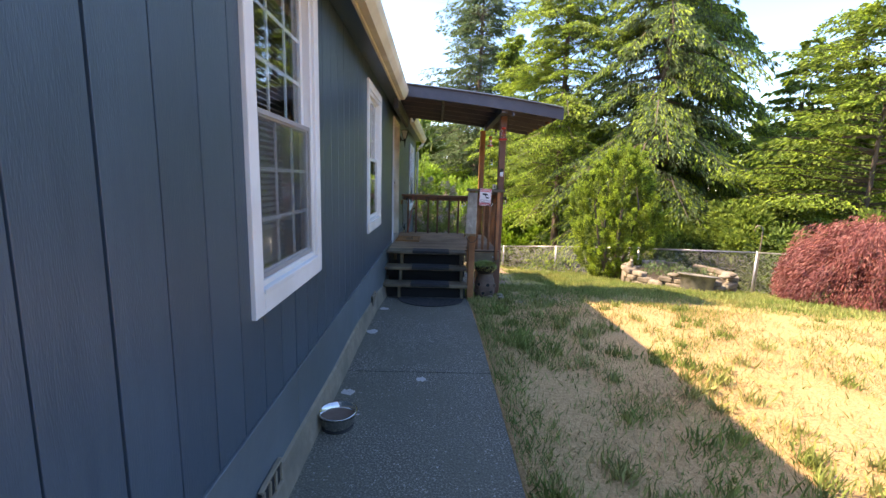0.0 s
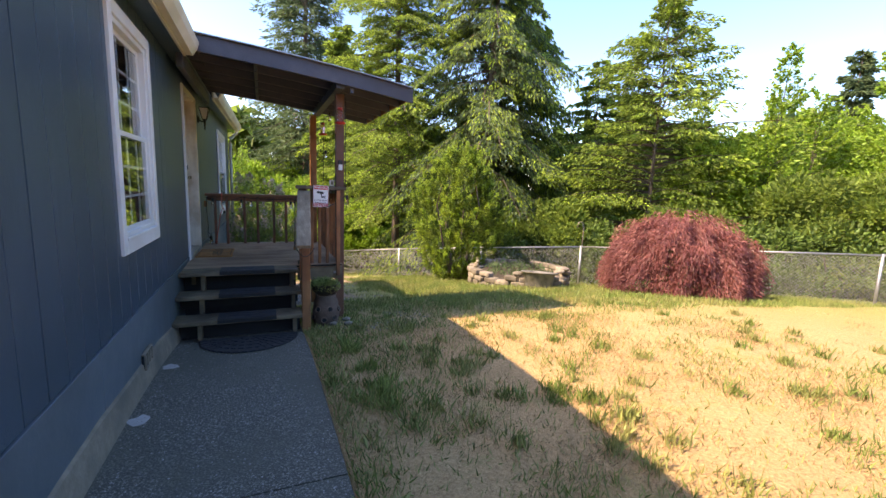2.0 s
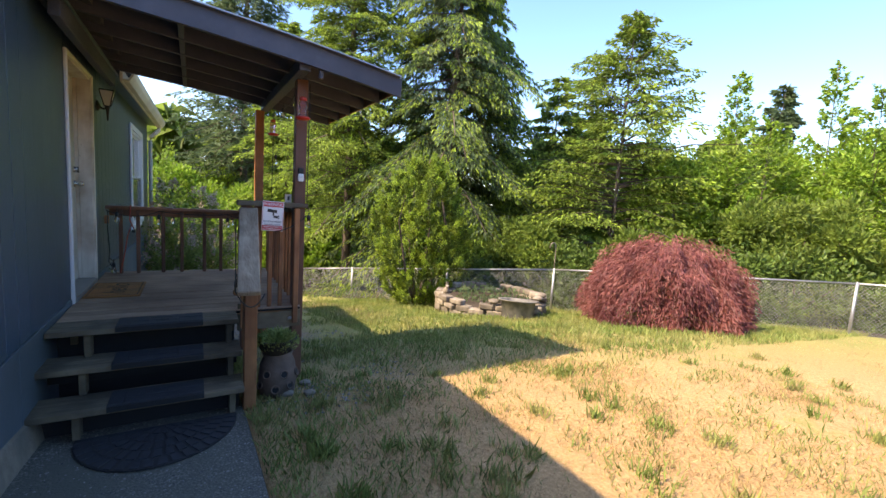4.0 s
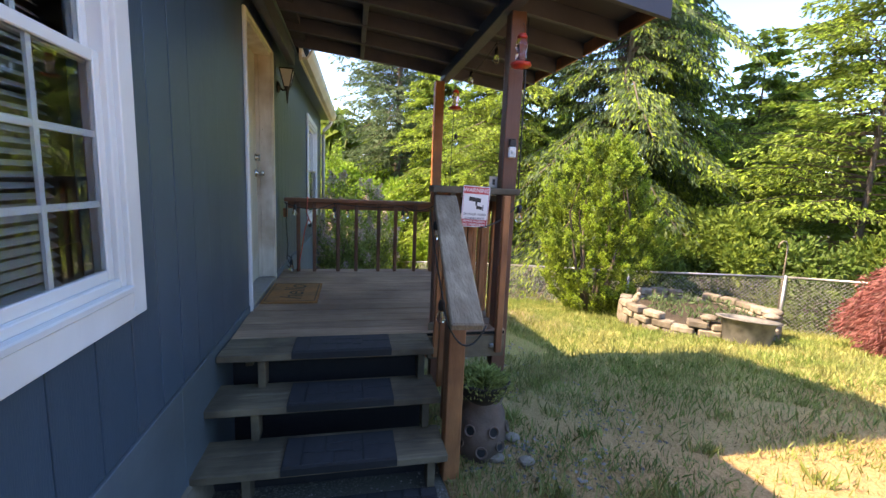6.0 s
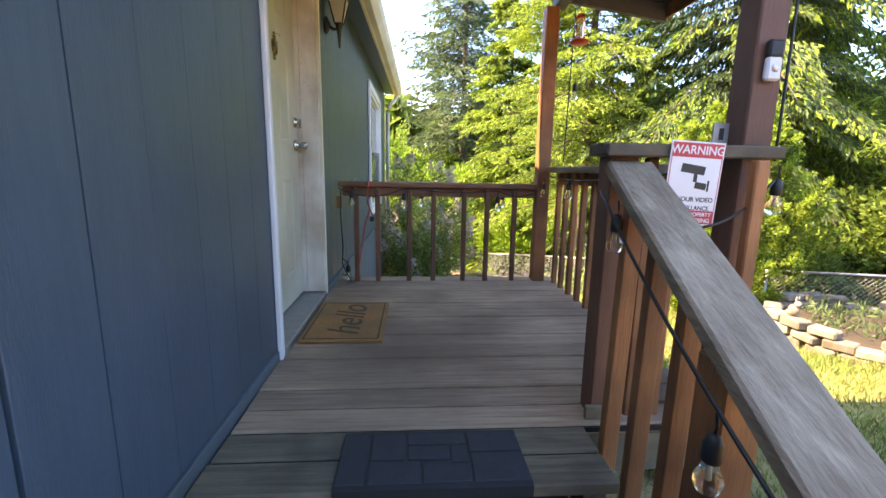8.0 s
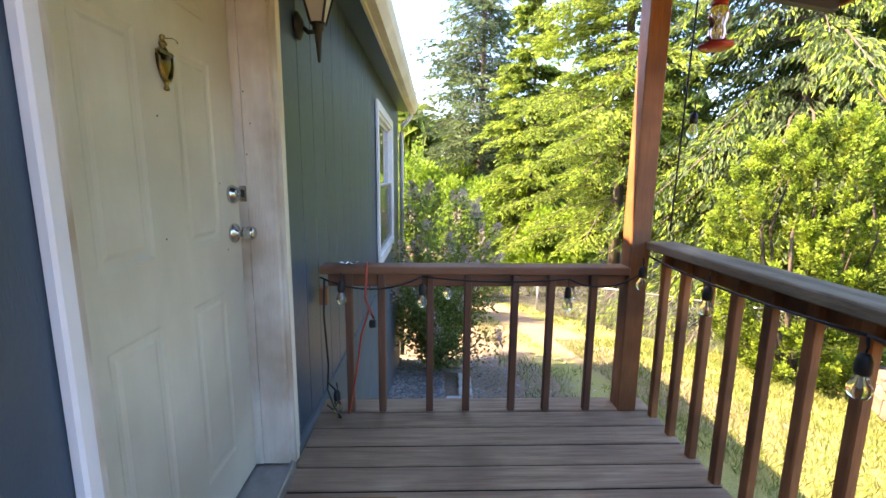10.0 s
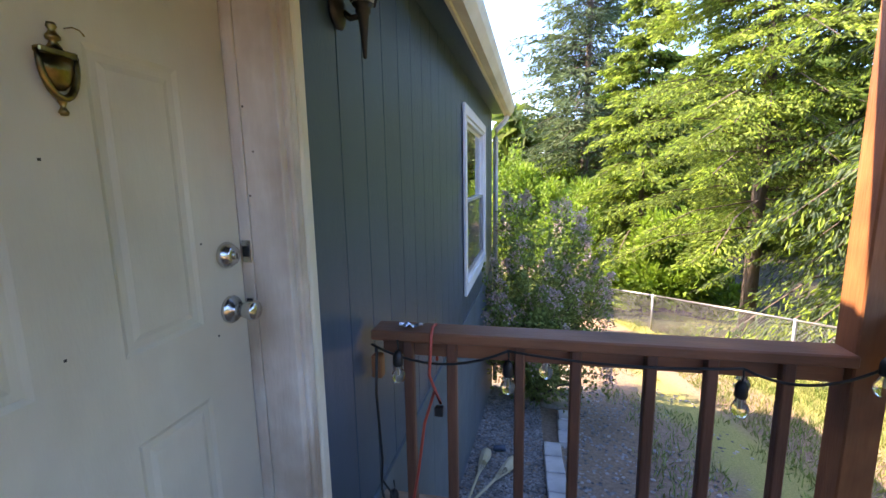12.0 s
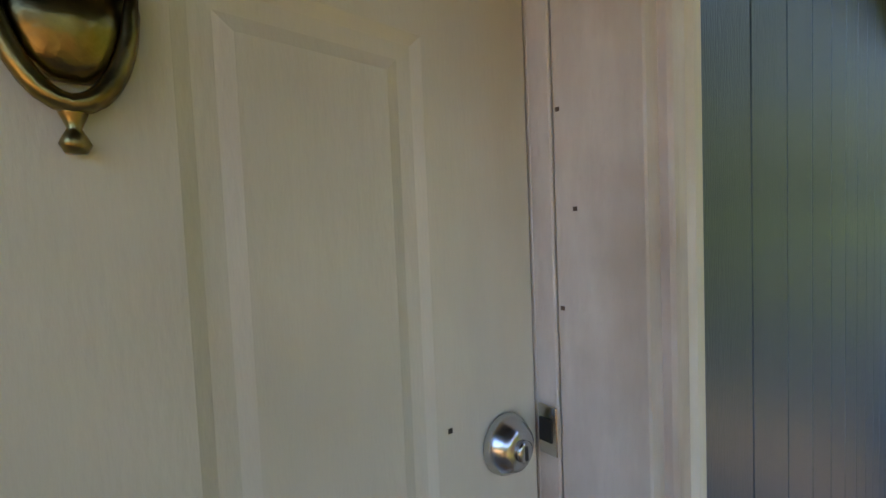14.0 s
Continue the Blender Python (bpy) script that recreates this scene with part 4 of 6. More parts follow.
# ---- fence ----


def fence_top(i):
    return [0.55, 0.50, 0.42, 0.22, 0.0, -0.20, -0.70, -1.28, -1.90, -2.3][i]


def build_fence():
    fence = empty("fence", (0, 0, 0), "galvanised chain-link fence along the edge of the lawn", "fence")
    tops = [Vector((x, y, fence_top(i))) for i, (x, y) in enumerate(FENCE)]
    for p in tops:
        tube("fence_post", [(p.x, p.y, p.z - 1.4), (p.x, p.y, p.z + 0.03)], 0.028, M_STEEL, fence, n=10)
    for a, b in zip(tops, tops[1:]):
        tube("top_rail", [a, b], 0.020, M_STEEL, fence, n=8)
        d = b - a
        L = math.hypot(d.x, d.y)
        u = Vector((d.x / L, d.y / L, 0))
        nrm = Vector((-u.y, u.x, 0))
        H, s, r = 1.15, 0.070, 0.0018
        vs, fs = [], []
        for sign in (1, -1):
            k = -int(H / s) - 1
            while k * s < L + H:
                p0 = k * s
                u0, z0, u1, z1 = (p0, 0.0, p0 + H, H) if sign > 0 else (p0 + H, 0.0, p0, H)
                lo, hi = (u0, u1) if u0 < u1 else (u1, u0)
                c0, c1 = max(lo, 0), min(hi, L)
                if c1 - c0 > 0.01:
                    def zz(v):
                        return (v - u0) / (u1 - u0) * H
                    pa, pb = (c0, zz(c0)), (c1, zz(c1))
                    off = 0.003 * sign
                    ring = []
                    for uu, hh in (pa, pb):
                        base = a + u * uu + Vector((0, 0, d.z * uu / L - H - 0.01 + hh)) + nrm * off
                        perp = (u * (-sign) + Vector((0, 0, 1))).normalized()
                        ring.append([base + perp * r, base - perp * r * 0.5 + nrm * r, base - perp * r * 0.5 - nrm * r])
                    n0 = len(vs)
                    vs += ring[0] + ring[1]
                    for q in range(3):
                        fs.append((n0 + q, n0 + (q + 1) % 3, n0 + 3 + (q + 1) % 3, n0 + 3 + q))
                k += 1
        raw("chain_mesh", [tuple(v) for v in vs], fs, M_WIRE, fence)


build_fence()


# ---- plants ----
def leaves(centres, dirs, length, width, rg, fold=0.25):
    """Pointed leaf blades of two triangles each, along dirs."""
    n = len(centres)
    dirs = dirs / (np.linalg.norm(dirs, axis=1, keepdims=True) + 1e-9)
    side = np.cross(dirs, rg.normal(size=(n, 3)))
    side /= np.linalg.norm(side, axis=1, keepdims=True) + 1e-9
    up = np.cross(side, dirs)
    ln = (length * rg.uniform(0.6, 1.3, n))[:, None]
    wd = (width * rg.uniform(0.6, 1.3, n))[:, None]
    a = centres
    b = centres + dirs * ln * 0.45 + side * wd * 0.5 + up * wd * fold
    c = centres + dirs * ln
    d = centres + dirs * ln * 0.45 - side * wd * 0.5 + up * wd * fold
    v = np.stack([a, b, c, d], 1).reshape(-1, 3)
    f = np.arange(n * 4).reshape(n, 4)
    tri = np.concatenate([f[:, [0, 1, 2]], f[:, [0, 2, 3]]])
    return v, tri


def conifer(name, x, y, height, radius, label, mat, tip=None, seed=1, base=0.12, droop=0.5, twigs=46, whorls=None, leaf=(0.15, 0.044), trunk=0.010, per=7, hang=0.0):
    """A conifer: tapered trunk, whorls of drooping limbs with sprays of needles."""
    rg = np.random.default_rng(seed)
    z0 = float(ground_z(x, y)) - 0.1
    t = empty(name, (x, y, z0), label, "tree")
    tr = height * trunk
    lean = rg.normal(0, 0.01, 2)
    tube("trunk", [(lean[0] * h * h / height, lean[1] * h * h / height, h) for h in np.linspace(0, height, 9)], [tr * (1 - 0.93 * k / 8) for k in range(9)], M_BARK, t, n=9)
    whorls = whorls or int(height * 3.2)
    C, D, CT, DT = [], [], [], []
    lv, lf = [], []
    for w in range(whorls):
        u = (w + rg.uniform(-0.3, 0.3)) / whorls
        h = height * (base + (1 - base) * u)
        if h > height * 0.995:
            continue
        rr = radius * (1 - u) ** 0.75 * (0.75 if u < 0.05 else 1) + 0.06
        for k in range(per):
            if rg.random() < 0.10:
                continue
            az = rg.uniform(0, 2 * math.pi)
            L = rr * rg.uniform(0.45, 1.15) * (1 + 0.18 * math.sin(2 * az + 0.7 * w))
            hk = min(h + rg.uniform(-1, 1) * 0.9 * height * (1 - base) / whorls, height * 0.99)
            out = np.array([math.cos(az), math.sin(az), 0])
            rise = rg.uniform(-0.05, 0.30) + 0.25 * u
            s = np.linspace(0, 1, 8)
            cx = out[None] * (L * s)[:, None]
            cz = L * (rise * s - droop * s ** 2)
            spine = cx + np.stack([0 * s, 0 * s, cz], 1) + np.array([0, 0, hk])
            # limb wood
            n0 = len(lv)
            side = np.array([-out[1], out[0], 0])
            for q in (0, 4, 7):
                wd = 0.02 * L * (1 - s[q] * 0.85) * 0.5 + 0.003
                lv += [spine[q] + side * wd, spine[q] - side * wd, spine[q] + np.array([0, 0, -wd * 1.3])]
            for q in (0, 3):
                for e in range(3):
                    lf.append((n0 + q + e, n0 + q + (e + 1) % 3, n0 + q + 3 + (e + 1) % 3, n0 + q + 3 + e))
            m = int(4.1 * twigs * (0.35 + L / max(radius, 0.1)))
            ss = rg.uniform(0.12, 1.0, m) ** 0.8
            base_p = np.stack([np.interp(ss, s, spine[:, i]) for i in range(3)], 1)
            wing = (1 - 0.6 * ss) * L * 0.36 * rg.uniform(0, 1, m)
            sg = rg.choice([-1, 1], m)
            p = base_p + side[None] * (wing * sg)[:, None] + out[None] * (wing * 0.55)[:, None]
            p[:, 2] -= wing * (0.25 + droop * 0.5) + rg.uniform(0, 0.09, m)
            d = out[None] * 0.8 + side[None] * (sg * 0.65)[:, None] + rg.normal(0, 0.35, (m, 3))
            d[:, 2] -= 0.25 + droop * 0.8 + hang * rg.uniform(0, 2, m)
            fresh = rg.random(m) < (0.35 if tip is not None else 0)
            fresh &= ss > 0.45
            C.append(p[~fresh]), D.append(d[~fresh])
            CT.append(p[fresh]), DT.append(d[fresh])
    tagged(raw("limb", lv, lf, M_BARK, t), kind="stuff")
    v, f = leaves(np.concatenate(C), np.concatenate(D), leaf[0], leaf[1], rg)
    raw("crown", v, f, mat, t)
    if tip is not None:
        v, f = leaves(np.concatenate(CT), np.concatenate(DT), leaf[0], leaf[1] * 1.15, rg)
        raw("fresh_growth", v, f, tip, t, "bright new growth")
    return t


def clumpy(name, x, y, z, radii, count, leaf, mat, label, seed, category="shrub", clumps=24, up=0.2, trunks=3, ref=None, hang=0.0, extra=None, spread=0.30, low=0.06, tall=1.0):
    """A shrub or broad crown: stems and leaves gathered in many uneven clumps."""
    rg = np.random.default_rng(seed)
    t = empty(name, (x, y, z), label, category)
    rx, ry, rz = radii
    dirs = rg.normal(size=(clumps, 3))
    dirs /= np.linalg.norm(dirs, axis=1, keepdims=True)
    hz = rg.uniform(low, 0.92, clumps)
    flat = dirs[:, :2] / (np.linalg.norm(dirs[:, :2], axis=1, keepdims=True) + 1e-6)
    prof = np.sqrt(np.clip(1 - np.abs(hz - 0.35) ** 2 / 0.40, 0.03, 1)) * rg.uniform(0.45, 1.0, clumps)
    cen = np.concatenate([flat * prof[:, None] * np.array([rx, ry]), (hz * rz)[:, None]], 1)
    cen[:, 2] = np.maximum(cen[:, 2], 0.12)
    size = rg.uniform(0.65, 1.4, clumps) * spread * (rx + ry) / 2
    lines = []
    for k in range(min(clumps, 10)):
        c = cen[k]
        tubep = [(rg.normal(0, 0.04), rg.normal(0, 0.04), 0), tuple(c * np.array([0.35, 0.35, 0.55])), tuple(c)]
        tube("stem", tubep, [0.02 * rz + 0.006, 0.012 * rz + 0.004, 0.004], M_BARK, t, n=5)
    which = rg.integers(0, clumps, count)
    off = rg.normal(size=(count, 3))
    off /= np.linalg.norm(off, axis=1, keepdims=True)
    off *= (rg.uniform(0, 1, count) ** 0.4)[:, None] * size[which][:, None] * np.array([1, 1, tall])
    p = cen[which] + off
    p[:, 2] = np.maximum(p[:, 2], 0.02)
    d = off + rg.normal(0, 0.25 * size.mean(), (count, 3)) + np.array([0, 0, up * size.mean()])
    if hang:
        d = d * 0.5 / (np.linalg.norm(d, axis=1, keepdims=True) + 1e-6) + np.array([0, 0, -hang])
    pick = rg.random(count) < (extra[1] if extra else 0)
    if extra:
        pick &= rg.random(count) < 1
    v, f = leaves(p[~pick], d[~pick], leaf[0], leaf[1], rg)
    raw("crown", v, f, mat, t)
    if extra:
        v, f = leaves(p[pick] + off[pick] * 0.12, d[pick], extra[2], extra[3], rg)
        raw("blossom", v, f, extra[0], t)
    return t


def weeping_maple(x, y, rx, rz):
    """A low dome of arching branches with hanging thread leaves."""
    rg = np.random.default_rng(21)
    z0 = float(ground_z(x, y))
    t = empty("weeping_maple", (x, y, z0), "dome-shaped red laceleaf maple on the lawn in front of the fence", "tree")
    tube("trunk", [(0, 0, -0.1), (0.05, 0.03, 0.4), (-0.04, 0.0, 0.85)], [0.07, 0.055, 0.04], M_BARK, t, n=8)
    for k in range(16):
        a = 2 * math.pi * k / 16 + rg.uniform(-0.15, 0.15)
        pts = [(math.cos(a) * rx * s, math.sin(a) * rx * s, 0.85 + rz * 0.9 * s - rz * 1.35 * s ** 2.2) for s in np.linspace(0, 0.9, 7)]
        tube("limb", pts, [0.03 * (1 - 0.12 * q) for q in range(7)], M_BARK, t, n=5)
    n = 62000
    th = rg.uniform(0, 2 * math.pi, n)
    ph = np.arccos(rg.uniform(0.0, 1, n))
    lump = 1 + 0.07 * np.sin(5 * th + 2 * np.sin(3 * ph)) + 0.05 * np.sin(11 * th + 7 * ph) + 0.03 * np.sin(23 * th)
    r = lump * rg.uniform(0.80, 1.03, n)
    ex = 0.92
    p = np.stack([np.cos(th) * np.sin(ph) ** ex * rx * r, np.sin(th) * np.sin(ph) ** ex * rx * r, np.cos(ph) ** 0.9 * rz * r + 0.08], 1)
    d = np.stack([np.cos(th) * 0.7, np.sin(th) * 0.7, -0.75 + 0 * th], 1) + rg.normal(0, 0.35, (n, 3))
    v, f = leaves(p, d, 0.10, 0.017, rg)
    raw("crown", v, f, M_MAPLE, t)
    return t


def yew(x, y, z, rx, rz):
    """An upright yew: hundreds of short upswept sprigs on a dark core, paler at their ends."""
    rg = np.random.default_rng(31)
    t = empty("yew_bush", (x, y, z), "dense yellow-green yew bush in front of the fence corner", "shrub")
    for k in range(7):
        a = 2 * math.pi * k / 7
        tube("stem", [(0.06 * math.cos(a), 0.06 * math.sin(a), 0), (0.35 * rx * math.cos(a), 0.35 * rx * math.sin(a), 0.30 * rz), (0.55 * rx * math.cos(a), 0.55 * rx * math.sin(a), 0.62 * rz), (0.35 * rx * math.cos(a), 0.35 * rx * math.sin(a), 0.88 * rz)], [0.05, 0.035, 0.02, 0.008], M_BARK, t, n=6)
    n, m = 430, 135
    th = rg.uniform(0, 2 * math.pi, n)
    h = rg.uniform(0.03, 0.97, n)
    prof = np.interp(h, [0, 0.12, 0.4, 0.62, 0.85, 1], [0.32, 0.68, 1.0, 0.93, 0.55, 0.12])
    lump = 1 + 0.16 * np.sin(3 * th + 9 * h) + 0.12 * np.sin(7 * th - 13 * h)
    r = prof * lump * rg.uniform(0.45, 1.0, n) ** 0.45 * rx
    root = np.stack([r * np.cos(th), r * np.sin(th), h * rz], 1)
    axis = np.stack([0.35 * np.cos(th), 0.35 * np.sin(th), 0.75 + 0 * th], 1) + rg.normal(0, 0.20, (n, 3))
    axis /= np.linalg.norm(axis, axis=1, keepdims=True)
    ln = rg.uniform(0.22, 0.50, n)
    u = rg.uniform(0, 1, (n, m))
    fat = 0.075 * np.sqrt(np.clip(1.08 - u, 0, 1)) + 0.012
    off = rg.normal(0, 1, (n, m, 3))
    off /= np.linalg.norm(off, axis=2, keepdims=True)
    p = root[:, None] + axis[:, None] * (u * ln[:, None])[..., None] + off * (fat * rg.uniform(0.2, 1, (n, m)))[..., None]
    d = axis[:, None] * 0.75 + off * 0.8
    pale = (u > 0.62) & (rg.random((n, m)) < 0.8)
    for name, mask, mat in (("crown", ~pale, M_YEW), ("fresh_growth", pale, M_LEAFTIP)):
        v, f = leaves(p[mask], d[mask], 0.052, 0.036, rg)
        raw(name, v, f, mat, t)
    return t


def stemmed(name, x, y, z, radius, height, stems, per, leaf, mat, label, seed, blossom=None, category="shrub"):
    """An open bush of arching stems with leaves along them and, for some, flower heads at their ends."""
    rg = np.random.default_rng(seed)
    t = empty(name, (x, y, z), label, category)
    P, D, FP, FD = [], [], [], []
    for k in range(stems):
        a = rg.uniform(0, 2 * math.pi)
        reach = radius * rg.uniform(0.05, 1) ** 0.7
        top = height * rg.uniform(0.35, 1.0) * (1 - 0.35 * (reach / radius) ** 2)
        o = np.array([math.cos(a), math.sin(a)])
        q = np.linspace(0, 1, 7)
        pts = np.stack([o[0] * reach * q ** 1.3, o[1] * reach * q ** 1.3, top * q ** 0.85], 1)
        pts[1:-1] += rg.normal(0, 0.03, (5, 3))
        if k < 26:
            tube("stem", [tuple(c) for c in pts], [0.016 * (1 - 0.8 * c) for c in q], M_BARK, t, n=4)
        u = rg.uniform(0.10, 1.0, per) ** 0.8
        c = np.stack([np.interp(u, q, pts[:, i]) for i in range(3)], 1)
        off = rg.normal(0, 0.075 + 0.03 * radius, (per, 3)) * (1.15 - 0.6 * u)[:, None]
        P.append(c + off)
        D.append(off * 4 + np.array([o[0] * 0.3, o[1] * 0.3, 0.35]) + rg.normal(0, 0.3, (per, 3)))
        if blossom is not None and rg.random() < 0.85:
            n = 70
            w = rg.uniform(-0.3, 1, n)
            off = rg.normal(0, 1, (n, 3)) * (0.030 * (1.2 - w))[:, None]
            FP.append(pts[-1] + np.array([o[0] * 0.05, o[1] * 0.05, 0.12]) * w[:, None] + off)
            FD.append(off * 20 + rg.normal(0, 0.3, (n, 3)))
    P, D = np.concatenate(P), np.concatenate(D)
    P[:, 2] = np.maximum(P[:, 2], 0.03)
    v, f = leaves(P, D, leaf[0], leaf[1], rg)
    raw("crown", v, f, mat, t)
    if blossom is not None:
        v, f = leaves(np.concatenate(FP), np.concatenate(FD), 0.034, 0.028, rg)
        raw("blossom", v, f, blossom, t)
    return t


def at_ground(x, y):
    return float(ground_z(x, y)) - 0.1


weeping_maple(8.05, 7.45, 1.44, 1.52)

conifer("spruce_tree", 7.9, 15.8, 17, 4.1, "tall dark drooping spruce behind the fence", M_LEAFB, M_LEAFTIP, 3, 0.10, 0.62, 100, leaf=(0.17, 0.044), hang=0.6, per=8)
conifer("hemlock_tree", 5.3, 18.6, 18, 3.6, "tall bright green hemlock behind the fence corner", M_LEAFA, M_LEAFTIP, 4, 0.16, 0.35, 100, leaf=(0.12, 0.044), per=8)
conifer("hemlock_tree", 12.2, 12.0, 9.6, 5.0, "bright young hemlock with layered branches behind the maple", M_LEAFA, M_LEAFTIP, 5, 0.04, 0.22, 52, leaf=(0.15, 0.056), per=10)
conifer("fir_tree", 3.0, 33, 27, 4.6, "distant blue-green fir standing against the sky", M_LEAFB, None, 6, 0.2, 0.3, 26, leaf=(0.34, 0.075))
conifer("fir_tree", 32.0, 15.9, 13.5, 3.2, "dark fir standing beyond the undergrowth", M_LEAFB, None, 8, 0.1, 0.3, 26, leaf=(0.34, 0.11))
conifer("hemlock_tree", 13.8, 16.6, 9.8, 3.8, "green hemlock filling the gap behind the spruce", M_LEAFA, M_LEAFTIP, 9, 0.03, 0.3, 40, leaf=(0.20, 0.075))
conifer("cedar_tree", 10.4, 17.5, 13.5, 3.9, "drooping cedar behind the spruce", M_LEAFA, M_LEAFTIP, 10, 0.05, 0.7, 50, leaf=(0.21, 0.060), hang=0.7)
conifer("hemlock_tree", 4.2, 25.0, 13, 3.6, "sunlit hemlock beyond the garden", M_LEAFA, M_LEAFTIP, 14, 0.04, 0.4, 40, leaf=(0.28, 0.09))
conifer("fir_tree", -4.9, 27.0, 12.5, 2.6, "dark fir rising behind the house roof", M_LEAFB, None, 15, 0.1, 0.3, 32, leaf=(0.32, 0.08))
for k, (x, y, h, r) in enumerate(((15.4, 12.9, 7.4, 1.6), (17.0, 11.0, 8.8, 1.5), (16.4, 9.6, 6.6, 1.8), (18.4, 8.7, 8.6, 1.6), (17.0, 7.2, 6.8, 1.9), (19.0, 5.6, 7.8, 1.8), (17.4, 4.2, 6.2, 1.8), (14.3, 9.6, 6.0, 1.3))):
    conifer("alder_sapling", x, y, h, r, "thin upright leafy sapling reaching above the undergrowth", M_LEAFY, M_LEAFTIP, 70 + k, 0.10, -0.45, 11, leaf=(0.13, 0.085), trunk=0.006, per=6)
yew(5.2, 12.15, -1.38, 1.12, 3.75)

for k, (x, y, rx, rz, seed) in enumerate(((9.0, 12.6, 1.6, 2.6, 41), (11.4, 9.9, 1.6, 2.4, 42), (14.0, 7.6, 2.0, 3.4, 43), (15.6, 4.2, 2.1, 4.4, 44), (17.7, 1.5, 2.4, 5.0, 45), (7.2, 14.0, 1.5, 2.4, 46), (18.5, 11.0, 2.8, 6.6, 47), (14.4, 10.8, 2.4, 5.4, 48), (20.0, 4.0, 2.8, 6.6, 49), (24.0, 9.0, 3.4, 7.6, 50), (17.8, 7.4, 2.4, 5.8, 57))):
    clumpy("bush", x, y, at_ground(x, y), (rx, rx, rz), 15000, (0.15, 0.085), M_LEAFY if k > 5 else M_LEAFA, "leafy green undergrowth behind the fence", seed, clumps=90, spread=0.22)
for k in range(13):
    u = 0.35 + k * 0.44
    i = min(int(u), len(FENCE) - 2)
    a, b = Vector(FENCE[i]), Vector(FENCE[i + 1])
    p = a.lerp(b, u - i) + Vector(((b - a).y, -(b - a).x)).normalized() * (1.75 + 0.35 * math.sin(k * 2.3))
    clumpy("low_shrub", p.x, p.y, at_ground(p.x, p.y), (1.1, 1.1, 1.55 + 0.35 * math.sin(k * 1.7)), 4200, (0.13, 0.075), M_UNDER, "low shade-darkened green undergrowth close behind the fence", 90 + k, clumps=44, spread=0.30)
for k, (x, y, rx, rz, seed) in enumerate(((2.0, 28.5, 2.4, 5.0, 51), (-1.2, 29.5, 2.8, 5.6, 52), (4.9, 22.8, 1.9, 3.6, 53), (0.5, 33.0, 3.2, 6.0, 55), (5.0, 29.0, 3.0, 5.6, 56))):
    clumpy("bush", x, y, at_ground(x, y), (rx, rx, rz), 14000, (0.24, 0.15), M_LEAFY, "bright green deciduous thicket beyond the yard", seed, clumps=80, spread=0.24)
for x, y, r, h, sd in ((-0.9, 17.5, 1.3, 5.2, 58), (-3.4, 22.5, 2.0, 6.2, 59), (0.9, 21.5, 1.6, 4.6, 60)):
    stemmed("young_tree", x, y, at_ground(x, y), r, h, 70, 190, (0.11, 0.07), M_LEAFY, "bright green leafy young tree beyond the corner of the house", sd, category="tree")
stemmed("lilac_bush", 0.05, 12.6, at_ground(0, 12.6) + 0.08, 1.15, 2.85, 120, 160, (0.064, 0.036), M_LILACLEAF, "lilac bush with faded mauve blossom beside the house", 61, M_LILAC)


def treeline():
    """Far woods all round the place."""
    rg = np.random.default_rng(5)
    C, D = [], []
    for k in range(230):
        a = rg.uniform(-0.75 * math.pi, 1.25 * math.pi)
        dist = rg.uniform(30, 55)
        cx, cy = 5 + dist * math.cos(a), 8 + dist * math.sin(a)
        if abs(a - math.pi / 2) < 0.25:
            dist = 60
        h = rg.uniform(7, 13)
        n = 190
        u = rg.uniform(0, 1, n) ** 0.8
        r = (1 - u) * h * 0.26 * rg.uniform(0.3, 1, n)
        th = rg.uniform(0, 2 * math.pi, n)
        C.append(np.stack([cx + r * np.cos(th), cy + r * np.sin(th), -3.3 + u * h], 1))
        D.append(np.stack([np.cos(th), np.sin(th), -0.5 + 0 * th], 1) + rg.normal(0, 0.3, (n, 3)))
    v, f = leaves(np.concatenate(C), np.concatenate(D), 1.9, 1.3, rg)
    return tagged(raw("far_woods", v, f, M_LEAFA), "distant dark green woods around the place", "woods", kind="stuff")


treeline()


